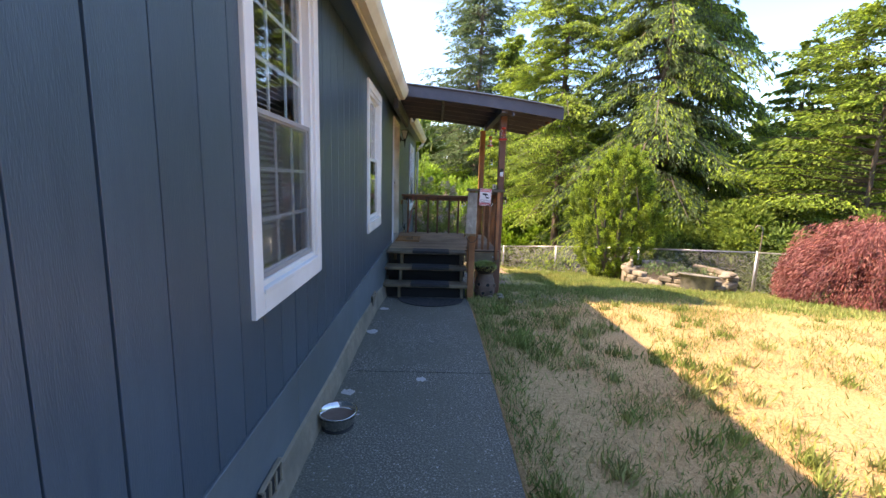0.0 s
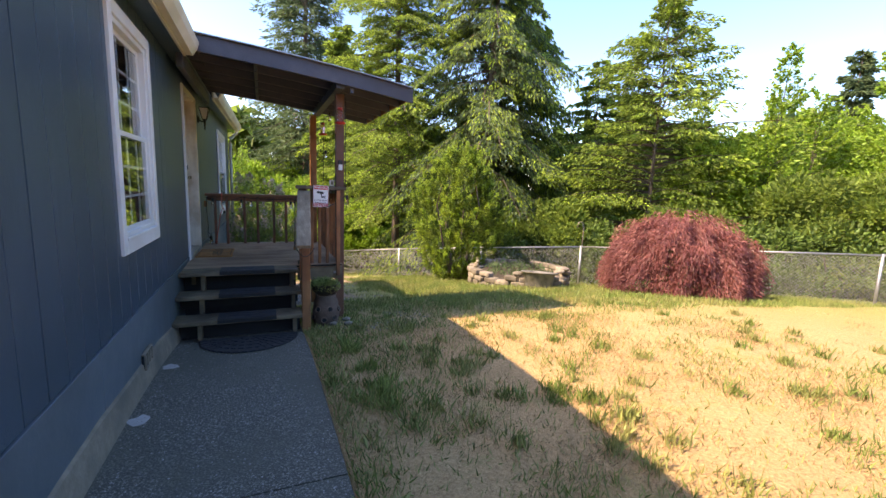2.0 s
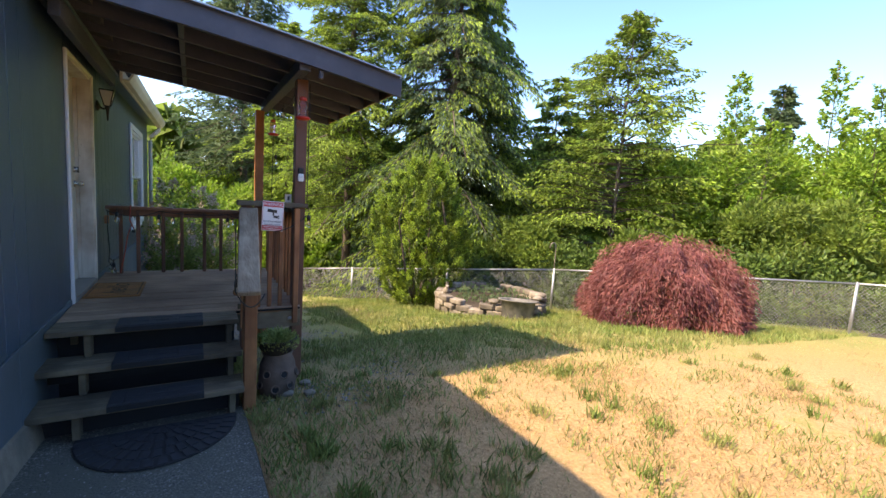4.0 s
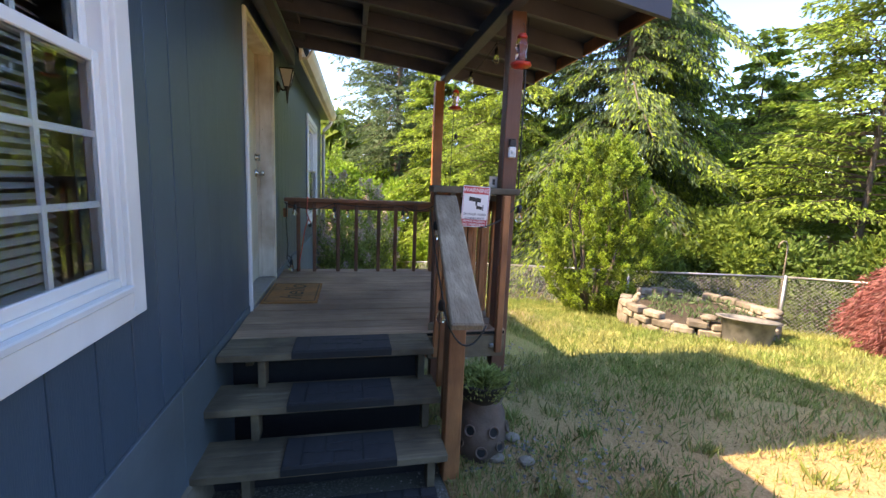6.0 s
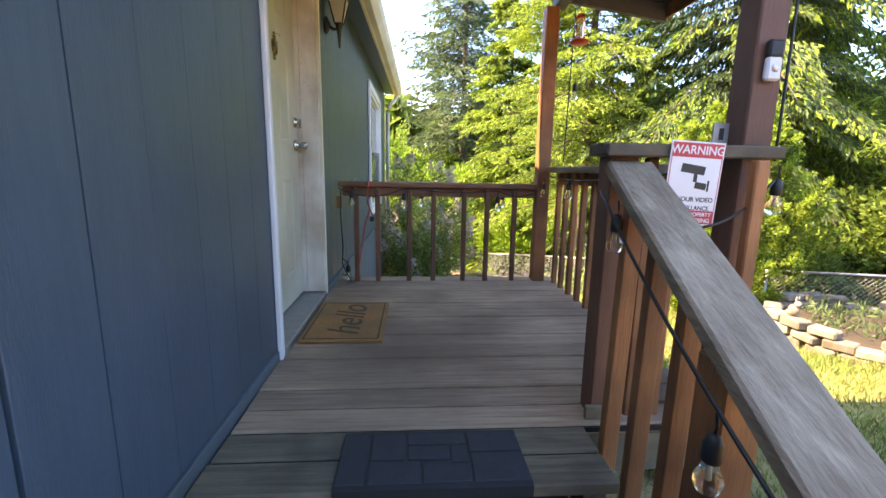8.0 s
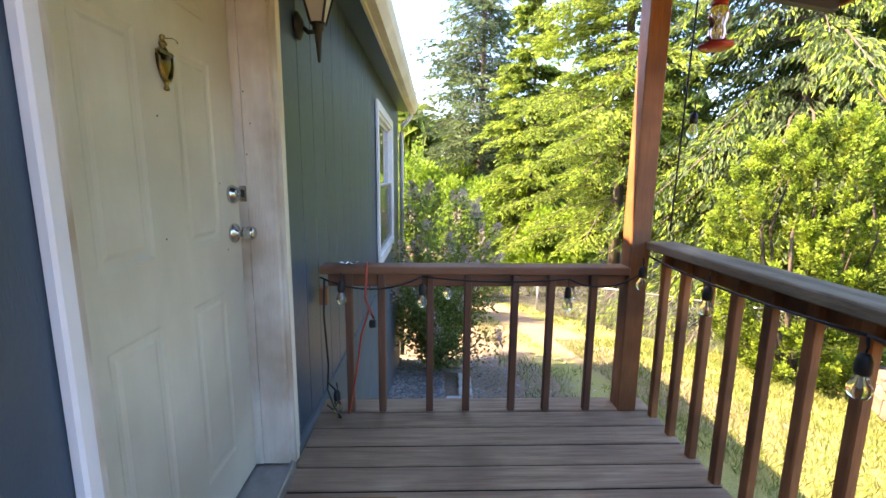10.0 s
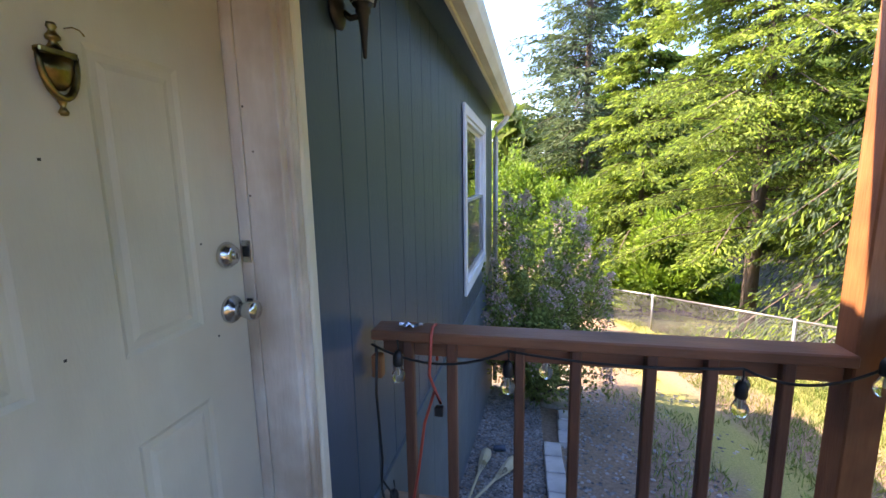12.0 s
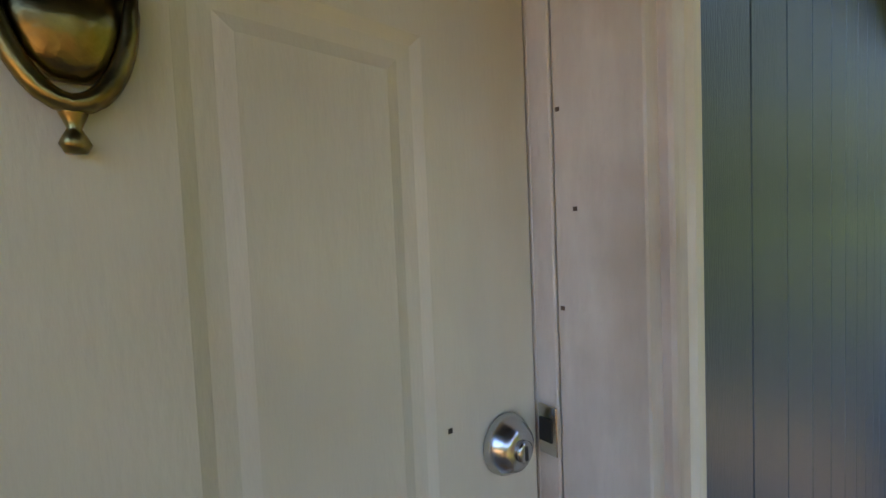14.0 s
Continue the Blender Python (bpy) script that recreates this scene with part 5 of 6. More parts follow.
# ---- grass ----
def grass():
    rg = np.random.default_rng(11)

    def blades(name, pts, length, width, mat, label, lean=0.5):
        n = len(pts)
        z = ground_z(pts[:, 0], pts[:, 1]) - 0.01
        c = np.stack([pts[:, 0], pts[:, 1], z], 1)
        d = rg.normal(0, lean, (n, 3))
        d[:, 2] = 1
        v, f = leaves(c, d, 1.0, 1.0, rg, 0.1)
        v = v.reshape(n, 4, 3)
        v = (v - c[:, None]) * np.array(1.0)
        s = length[:, None, None]
        along = v * s
        v = along
        mid = (v[:, 1] + v[:, 3]) / 2
        half = (v[:, 1] - v[:, 3])
        half = half / (np.linalg.norm(half, axis=1, keepdims=True) + 1e-9) * width[:, None] / 2
        v[:, 1], v[:, 3] = mid + half, mid - half
        v = (v + c[:, None]).reshape(-1, 3)
        tagged(raw(name, v, f, mat), label, "grass", kind="stuff")

    def scatter(n, x0, x1, y0, y1):
        return np.stack([rg.uniform(x0, x1, n), rg.uniform(y0, y1, n)], 1)

    waves = [(a, w, ph) for a, w, ph in zip(rg.uniform(0, math.pi, 16), rg.uniform(1.2, 9.0, 16), rg.uniform(0, 6.3, 16))]

    def patchy(p, s=1.0):
        """Uneven growth: many waves of different length and direction laid together."""
        bend_x = p[:, 0] + 0.35 * np.sin(p[:, 1] * 1.7 + 2.0)
        bend_y = p[:, 1] + 0.35 * np.sin(p[:, 0] * 1.3)
        q = sum(np.sin(s * w * (bend_x * math.cos(a) + bend_y * math.sin(a)) + ph) / w ** 0.4 for a, w, ph in waves)
        return q / 1.9

    p = np.concatenate([scatter(70000, 0.56, 5.0, 1.2, 8.0), scatter(45000, 2.0, 11, 0.5, 10.0)])
    q = patchy(p)
    keep = rg.uniform(-1.2, 1.2, len(p)) < q * 0.6 + 0.15
    g = p[keep]
    blades("grass", g, rg.uniform(0.02, 0.055, len(g)), rg.uniform(0.003, 0.006, len(g)), M_STRAW, "short dry straw-coloured grass", 0.8)
    p = np.concatenate([scatter(60000, 0.54, 5.5, 1.0, 8.0), scatter(9000, 0.54, 2.0, 1.0, 8.0)])
    q = patchy(p, 1.3)
    keep = (q > 0.35) | (rg.random(len(p)) < 0.14) | ((p[:, 0] < 0.75) & (rg.random(len(p)) < 0.9)) | ((p[:, 0] < 1.6) & (rg.random(len(p)) < 0.15))
    g = p[keep & ((p[:, 0] < 0.9) | (rg.random(len(p)) < 0.7))]
    blades("grass", g, rg.uniform(0.03, 0.09, len(g)), rg.uniform(0.003, 0.006, len(g)), M_BLADE, "green tufts of grass in the lawn", 0.45)
    # longer green growth by the fence and down the slope
    p = scatter(110000, 1.3, 12.0, 5.4, 14.5)
    far = np.clip((p[:, 1] + 0.45 * p[:, 0] - 6.9) / 2.6, 0.0, 1)
    g = p[(rg.random(len(p)) < far) & ~((p[:, 0] < 2.4) & (p[:, 1] > 8.4))]
    blades("grass", g, rg.uniform(0.04, 0.12, len(g)), rg.uniform(0.004, 0.008, len(g)), M_BLADE, "longer bright green grass down the slope", 0.4)
    p = scatter(26000, 1.0, 6.0, 9.0, 22.0)
    g = p[(patchy(p) > 0.0) & (np.abs(p[:, 0] + 0.16 * p[:, 1] - 4.9) > 0.6)]
    blades("grass", g, rg.uniform(0.05, 0.13, len(g)), rg.uniform(0.006, 0.010, len(g)), M_BLADE, "green grass behind the porch", 0.4)
    # tufts standing tall
    cs = np.concatenate([scatter(60, 0.62, 6.5, 1.6, 7.5), scatter(70, 0.58, 2.6, 1.4, 6.0)])
    g = np.repeat(cs, 60, 0) + rg.normal(0, 0.045, (len(cs) * 60, 2))
    g = g[g[:, 0] > 0.54]
    blades("grass", g, rg.uniform(0.05, 0.13, len(g)), rg.uniform(0.003, 0.006, len(g)), M_BLADE, "taller tufts of green grass", 0.4)


grass()


# ---- things on and round the porch ----
def half_mat():
    m = empty("doormat", (0.01, 5.93, float(ground_z(0, 5.93)) + 0.006), "black rubber half-round scroll doormat at the foot of the steps", "doormat", turn=(-6.4, 0, 0))
    a, b = 0.455, 0.62
    bm = bmesh.new()
    n = 40
    rim = [(a * math.cos(math.pi * i / n), -b * math.sin(math.pi * i / n)) for i in range(n + 1)]
    top = [bm.verts.new((x, y, 0.006)) for x, y in rim]
    bot = [bm.verts.new((x, y, 0)) for x, y in rim]
    bm.faces.new(top[::-1])
    for i in range(n):
        bm.faces.new((top[i], top[i + 1], bot[i + 1], bot[i]))
    bmesh.ops.recalc_face_normals(bm, faces=bm.faces)
    part("mat_base", bm, M_RUBBERDARK, m)
    bm = bmesh.new()
    rg = random.Random(4)
    rows = 5
    for r in range(rows):
        t0, t1 = 1 - (r + 0.08) / (rows + 0.3), 1 - (r + 0.92) / (rows + 0.3)
        k = max(5, int(19 * (t0 + 0.1)))
        for i in range(k):
            off = 0.5 * (r % 2)
            a0, a1 = math.pi * (i + 0.06 + off * 0) / k, math.pi * (i + 0.94) / k
            cut_in = 0.18
            pts = [(t0, a0 + (a1 - a0) * 0.12), (t0, a1 - (a1 - a0) * 0.12), (t1, a1 - (a1 - a0) * cut_in * rg.uniform(0.2, 1)), (t1, a0 + (a1 - a0) * cut_in * rg.uniform(0.2, 1))]
            vs = [bm.verts.new((a * q * math.cos(g), -b * q * math.sin(g), 0.011)) for q, g in pts]
            lo = [bm.verts.new((a * q * math.cos(g), -b * q * math.sin(g), 0.006)) for q, g in pts]
            bm.faces.new(vs)
            for e in range(4):
                bm.faces.new((vs[e], vs[(e + 1) % 4], lo[(e + 1) % 4], lo[e]))
    bmesh.ops.recalc_face_normals(bm, faces=bm.faces)
    tagged(part("rubber_scale", bm, M_RUBBER, m), kind="stuff")


def coir_mat():
    m = empty("doormat", (-0.415, 7.58, DECK + 0.002), "brown coir doormat with worn dark lettering in front of the door", "doormat")
    boxed("mat", (-0.215, 0.195, -0.305, 0.31, 0, 0.016), M_COIR, m, 0.004)
    for a in ((-0.196, 0.176, -0.288, -0.280), (-0.196, 0.176, 0.286, 0.294), (-0.196, -0.188, -0.279, 0.285), (0.168, 0.176, -0.279, 0.285)):
        boxed("border", (*a, 0.0155, 0.0175), M_COIRDARK, m, 0)
    cu = bpy.data.curves.new("lettering", "FONT")
    cu.body, cu.size, cu.align_x, cu.align_y, cu.extrude = "hello", 0.245, "CENTER", "CENTER", 0.0006
    cu.shear = 0.35
    cu.materials.append(M_COIRDARK)
    word = new("lettering", cu)
    word.matrix_basis = pose(-0.005, 0.0, 0.0168, 0, 0, 90)
    word.parent = m


def dog_bowl():
    b = empty("dog_bowl", (-0.53, 2.56, 0.0), "shiny stainless steel dog bowl with two loop handles on the path", "bowl")
    lathe("bowl", [(0, 0.002), (0.085, 0.0), (0.095, 0.010), (0.105, 0.055), (0.108, 0.092), (0.118, 0.097), (0.119, 0.101), (0.106, 0.099), (0.100, 0.055), (0.088, 0.012), (0, 0.010)], M_BOWL, b, n=40)
    lathe("rubber_ring", [(0.090, -0.004), (0.098, -0.003), (0.099, 0.010), (0.094, 0.012)], M_RUBBERDARK, b, n=32)
    lathe("water", [(0, 0.062), (0.101, 0.062)], M_TERRA, b, "brown water", n=32)
    for s in (1, -1):
        tube("handle", [(0.112 * s, -0.022, 0.092), (0.134 * s, -0.016, 0.082), (0.138 * s, 0, 0.078), (0.134 * s, 0.016, 0.082), (0.112 * s, 0.022, 0.092)], 0.003, M_BOWL, b)


def text(body, size, at, mat, parent, name="lettering"):
    cu = bpy.data.curves.new(name, "FONT")
    cu.body, cu.size, cu.align_x, cu.align_y, cu.extrude, cu.offset = body, size, "CENTER", "CENTER", 0.0004, size * 0.012
    cu.materials.append(mat)
    ob = new(name, cu)
    ob.matrix_basis = pose(*at, 90, 0, 0)
    ob.parent = parent
    return ob


def warning_sign():
    s = empty("warning_sign", (0.787, 6.556, 1.286), "white and red video surveillance warning sign on the front rail", "sign", turn=(0, 2.5, 2))
    w, h = 0.087, 0.127
    boxed("plate", (-w, w, -0.001, 0.001, -h, h), M_SIGN, s, 0)
    boxed("border_line", (-w + 0.004, w - 0.004, -0.0018, -0.0011, h - 0.048, h - 0.005), M_SIGNRED, s, 0)
    boxed("border_line", (-w + 0.004, w - 0.004, -0.0018, -0.0011, -h + 0.005, -h + 0.046), M_SIGNRED, s, 0)
    for a in (-w + 0.004, w - 0.006):
        boxed("border_line", (a, a + 0.002, -0.0018, -0.0011, -h + 0.046, h - 0.048), M_SIGNRED, s, 0)
    text("WARNING", 0.036, (0, -0.0022, h - 0.027), M_SIGN, s)
    text("24 HOUR VIDEO", 0.0200, (0, -0.0014, -0.048), M_SIGNBLACK, s)
    text("SURVEILLANCE", 0.0190, (0, -0.0014, -0.074), M_SIGNBLACK, s)
    text("PRIVATE PROPERTY", 0.0170, (0, -0.0022, -h + 0.034), M_SIGN, s)
    text("NO TRESPASSING", 0.0185, (0, -0.0022, -h + 0.015), M_SIGN, s)
    boxed("camera_shape", (-0.050, 0.028, -0.0018, -0.0011, 0.030, 0.056), M_SIGNBLACK, s, 0.0, m=pose(0, 0, 0, 0, 6, 0))
    boxed("camera_shape", (-0.002, 0.010, -0.0018, -0.0011, 0.006, 0.030), M_SIGNBLACK, s, 0.0)
    boxed("camera_shape", (0.006, 0.044, -0.0018, -0.0011, -0.012, 0.008), M_SIGNBLACK, s, 0.0, m=pose(0, 0, 0, 0, 8, 0))
    boxed("camera_shape", (0.046, 0.052, -0.0018, -0.0011, -0.022, 0.012), M_SIGNBLACK, s, 0.0)


def wall_lantern():
    L = empty("wall_lantern", (-0.663, 8.40, 2.27), "black wall lantern with clouded glass beside the door", "lantern")
    side = Matrix.Rotation(radians(90), 4, "Y")
    lathe("back_plate", [(0, 0), (0.030, 0), (0.052, 0.004), (0.055, 0.010), (0.040, 0.020), (0.018, 0.032), (0, 0.034)], M_IRON, L, m=Matrix.Translation((0, 0, -0.01)) @ side)
    tube("arm", [(0.02, 0, -0.01), (0.05, 0, -0.035), (0.085, 0, -0.03), (0.09, 0, 0.0)], 0.010, M_IRON, L, n=8)
    lathe("spike", [(0, -0.155), (0.006, -0.150), (0.010, -0.10), (0.017, -0.03), (0.024, -0.022), (0.022, -0.012), (0.034, 0.0), (0, 0.002)], M_IRON, L, n=12, m=Matrix.Translation((0.09, 0, 0)))
    for ang in range(4):
        a = radians(45 + 90 * ang)
        beam("cage_bar", (0.09 + 0.036 * math.cos(a), 0.036 * math.sin(a), 0.0), (0.09 + 0.085 * math.cos(a), 0.085 * math.sin(a), 0.150), 0.007, 0.007, M_IRON, L, 0)
    bm = bmesh.new()
    lo = [bm.verts.new((0.09 + 0.033 * math.cos(radians(45 + 90 * k)), 0.033 * math.sin(radians(45 + 90 * k)), 0.003)) for k in range(4)]
    hi = [bm.verts.new((0.09 + 0.080 * math.cos(radians(45 + 90 * k)), 0.080 * math.sin(radians(45 + 90 * k)), 0.147)) for k in range(4)]
    for k in range(4):
        bm.faces.new((lo[k], lo[(k + 1) % 4], hi[(k + 1) % 4], hi[k]))
    part("glass", bm, M_BLIND, L, "clouded glass")
    bm = bmesh.new()
    box(bm, 0.09 - 0.063, 0.09 + 0.063, -0.063, 0.063, 0.150, 0.160, 0.003)
    part("cap", bm, M_IRON, L)


def feeder(x, y, ztop):
    f = empty("hummingbird_feeder", (x, y, ztop), "red and clear hanging hummingbird feeder under the porch roof", "bird feeder", "bird feeders")
    tube("hook", [(0, 0, 0.0), (0.012, 0, -0.012), (0.012, 0, -0.03), (0, 0, -0.045), (0, 0, -0.06)], 0.002, M_CORD, f)
    lathe("cap", [(0, -0.058), (0.022, -0.06), (0.030, -0.072), (0.030, -0.088), (0, -0.089)], M_RED, f, n=20)
    lathe("bottle", [(0.026, -0.089), (0.036, -0.105), (0.037, -0.135), (0.028, -0.155), (0.032, -0.180), (0.033, -0.205), (0.024, -0.222)], M_REDGLASS, f, n=24)
    lathe("feeding_dish", [(0, -0.216), (0.040, -0.218), (0.062, -0.226), (0.064, -0.236), (0.050, -0.246), (0, -0.250)], M_RED, f, n=28)
    for k in range(4):
        a = radians(45 + 90 * k)
        lathe("flower", [(0, 0.0), (0.009, 0.001), (0.007, 0.005), (0, 0.006)], M_RED, f, n=8, m=Matrix.Translation((0.052 * math.cos(a), 0.052 * math.sin(a), -0.225)))


def bulb_thing(x, y, z):
    b = empty("string_light_bulb", (x, y, z), "clear bulb in a black socket hanging from a string-light cord", "light bulb", "string light bulbs")
    tube("pigtail", [(0, 0, 0.045), (0.003, 0, 0.02), (0, 0, 0)], 0.0035, M_CORD, b, n=5)
    lathe("socket", [(0, 0.006), (0.010, 0.004), (0.017, -0.012), (0.018, -0.042), (0.015, -0.048), (0, -0.048)], M_CORD, b, n=12)
    lathe("bulb", [(0.013, -0.048), (0.015, -0.058), (0.024, -0.078), (0.025, -0.092), (0.019, -0.106), (0, -0.113)], M_BULB, b, n=16)
    lathe("filament", [(0, -0.055), (0.003, -0.056), (0.004, -0.082), (0, -0.085)], M_CREAM, b, n=6)
    return b


def string_lights():
    first = bulb_thing(-0.52, 8.45, 1.16)
    rest = [(-0.14, 8.46, 1.145), (-0.01, 8.585, 1.15), (0.56, 8.46, 1.13), (0.62, 8.59, 1.15), (0.90, 8.43, 1.24),
            (0.93, 8.0, 1.255), (0.93, 7.42, 1.24), (0.93, 6.95, 1.25), (0.53, 6.50, 1.19), (0.46, 5.93, 0.86), (1.10, 6.60, 1.30), (1.10, 8.48, 1.95), (1.08, 7.2, 2.44), (1.08, 7.9, 2.44), (-0.56, 8.47, 0.60)]
    for x, y, z in rest:
        copy_thing(first, pose(x, y, z))
    cords = [((-0.62, 8.46, 1.18), (-0.14, 8.46, 1.185), 0.06), ((-0.14, 8.46, 1.185), (0.56, 8.46, 1.175), 0.02), ((0.56, 8.46, 1.175), (0.90, 8.45, 1.20), 0.05),
             ((0.93, 8.42, 1.29), (0.928, 7.42, 1.29), 0.02), ((0.928, 7.42, 1.29), (0.925, 6.74, 1.36), 0.03),
             ((0.50, 6.56, 1.26), (0.435, 5.70, 0.83), 0.03), ((1.08, 6.59, 1.30), (0.80, 6.50, 1.16), 0.03), ((1.08, 6.60, 1.36), (1.085, 6.62, 2.45), 0.0),
             ((1.065, 8.52, 1.40), (1.075, 8.50, 2.46), 0.0), ((1.08, 6.65, 2.49), (1.08, 7.2, 2.48), 0.03), ((1.08, 7.2, 2.48), (1.08, 8.5, 2.47), 0.06), ((0.435, 5.70, 0.83), (0.62, 5.72, 0.80), 0.10)]
    c = empty("light_string", (0, 0, 0), "black string-light cord looped along the porch rails and post", "cord")
    for a, b, d in cords:
        tube("cord", sag(a, b, d), 0.0045, M_CORD, c, n=6)
    e = empty("extension_cord", (0, 0, 0), "black extension cord hanging down the wall by the rail", "cord")
    tube("cord", [(-0.60, 8.46, 1.17), (-0.605, 8.45, 1.0), (-0.59, 8.44, 0.75), (-0.60, 8.45, 0.62), (-0.56, 8.40, 0.56), (-0.53, 8.40, 0.50), (-0.55, 8.43, 0.485)], 0.005, M_CORD, e)
    tube("loop", [(-0.60, 8.45, 0.66), (-0.56, 8.43, 0.63), (-0.545, 8.42, 0.57), (-0.57, 8.42, 0.53), (-0.60, 8.43, 0.55)], 0.004, M_CORD, e)
    r = empty("red_cord", (0, 0, 0), "red extension cord draped over the far rail", "cord")
    tube("cord", [(-0.40, 8.54, 1.10), (-0.405, 8.55, 1.235), (-0.405, 8.50, 1.24), (-0.40, 8.455, 1.22), (-0.41, 8.455, 1.08), (-0.37, 8.45, 0.98), (-0.39, 8.44, 1.03), (-0.43, 8.45, 0.9), (-0.46, 8.46, 0.7), (-0.50, 8.46, 0.485)], 0.0055, M_REDCORD, r)
    boxed("plug", (-0.39, -0.36, 8.43, 8.455, 0.94, 0.975), M_CORD, r, 0.004, m=pose(0, 0, 0))
    w = empty("wrapper", (-0.49, 8.52, 1.229), "crumpled silver foil wrapper on the far rail", "litter")
    bm = bmesh.new()
    bmesh.ops.create_grid(bm, x_segments=6, y_segments=3, size=0.5)
    rg = random.Random(9)
    for v in bm.verts:
        v.co = Vector((v.co.x * 0.09, v.co.y * 0.035, 0.004 + rg.uniform(0, 0.012)))
    part("foil", bm, M_CHROME, w)


def door_bell():
    b = empty("video_doorbell", (1.02, 6.6035, 1.60), "black and white doorbell unit screwed to the porch post", "doorbell")
    boxed("body", (-0.024, 0.024, -0.022, 0, 0, 0.068), M_VINYL, b, 0.006, "white plastic lower half")
    boxed("lens_plate", (-0.024, 0.024, -0.022, 0, 0.0685, 0.118), M_IRON, b, 0.006)
    lathe("button", [(0, 0), (0.011, 0), (0.012, -0.002), (0, -0.003)], M_SIGN, b, n=20, m=Matrix.Translation((0, -0.0225, 0.036)) @ Matrix.Rotation(radians(90), 4, "X") @ Matrix.Scale(-1, 4, (0, 0, 1)))
    s = empty("small_plaque", (0.93, 6.66, 1.409), "small pale plaque standing on the front rail", "sign", turn=(0, 0, 8))
    boxed("plate", (-0.030, 0.030, -0.003, 0.003, 0, 0.072), M_STEEL, s, 0.001)
    boxed("motif", (-0.008, 0.010, -0.0045, -0.0035, 0.018, 0.055), M_IRON, s, 0)


def strawberry_pot():
    x, y = 0.80, 6.24
    z = float(ground_z(x, y))
    p = empty("planter_pot", (x, y, z), "old brown clay strawberry pot with round side openings beside the steps", "plant pot")
    lathe("pot", [(0, 0), (0.115, 0), (0.135, 0.03), (0.150, 0.16), (0.135, 0.28), (0.110, 0.34), (0.120, 0.37), (0.108, 0.375), (0.098, 0.345), (0, 0.33)], M_TERRA, p, n=32)
    for ang, h in ((200, 0.12), (255, 0.10), (300, 0.12), (228, 0.22), (280, 0.22), (335, 0.20), (20, 0.12)):
        a = radians(ang)
        r = 0.146
        rot = Matrix.Translation((r * math.cos(a), r * math.sin(a), h)) @ Matrix.Rotation(a, 4, "Z") @ Matrix.Rotation(radians(72), 4, "Y")
        lathe("pocket", [(0.024, -0.012), (0.033, 0.004), (0.036, 0.012), (0.028, 0.012), (0.024, 0.002)], M_TERRA, p, n=16, m=rot)
        # near-black disc closes the pocket opening
        lathe("pocket_disc", [(0, 0.003), (0.027, 0.003)], M_DARK, p, n=16, m=rot)
    u = empty("hanging_bowl_planter", (x - 0.02, y - 0.05, z + 0.378), "dark bowl planter with pale trailing succulents on the clay pot", "plant pot")
    lathe("bowl", [(0, 0), (0.08, 0.0), (0.13, 0.05), (0.15, 0.12), (0.158, 0.125), (0.145, 0.128), (0.13, 0.10), (0, 0.10)], M_SOIL, u, n=24)
    rg = np.random.default_rng(77)
    n = 1500
    th, rr = rg.uniform(0, 6.283, n), rg.uniform(0, 0.17, n)
    c = np.stack([rr * np.cos(th), rr * np.sin(th), 0.10 + rg.uniform(0, 0.06, n) - np.maximum(rr - 0.12, 0) * 1.2], 1)
    d = np.stack([np.cos(th) * 0.6, np.sin(th) * 0.6, rg.uniform(0.1, 1, n)], 1) + rg.normal(0, 0.3, (n, 3))
    v, f = leaves(c, d, 0.035, 0.014, rg)
    raw("leaves", v, f, M_BLADE, u)


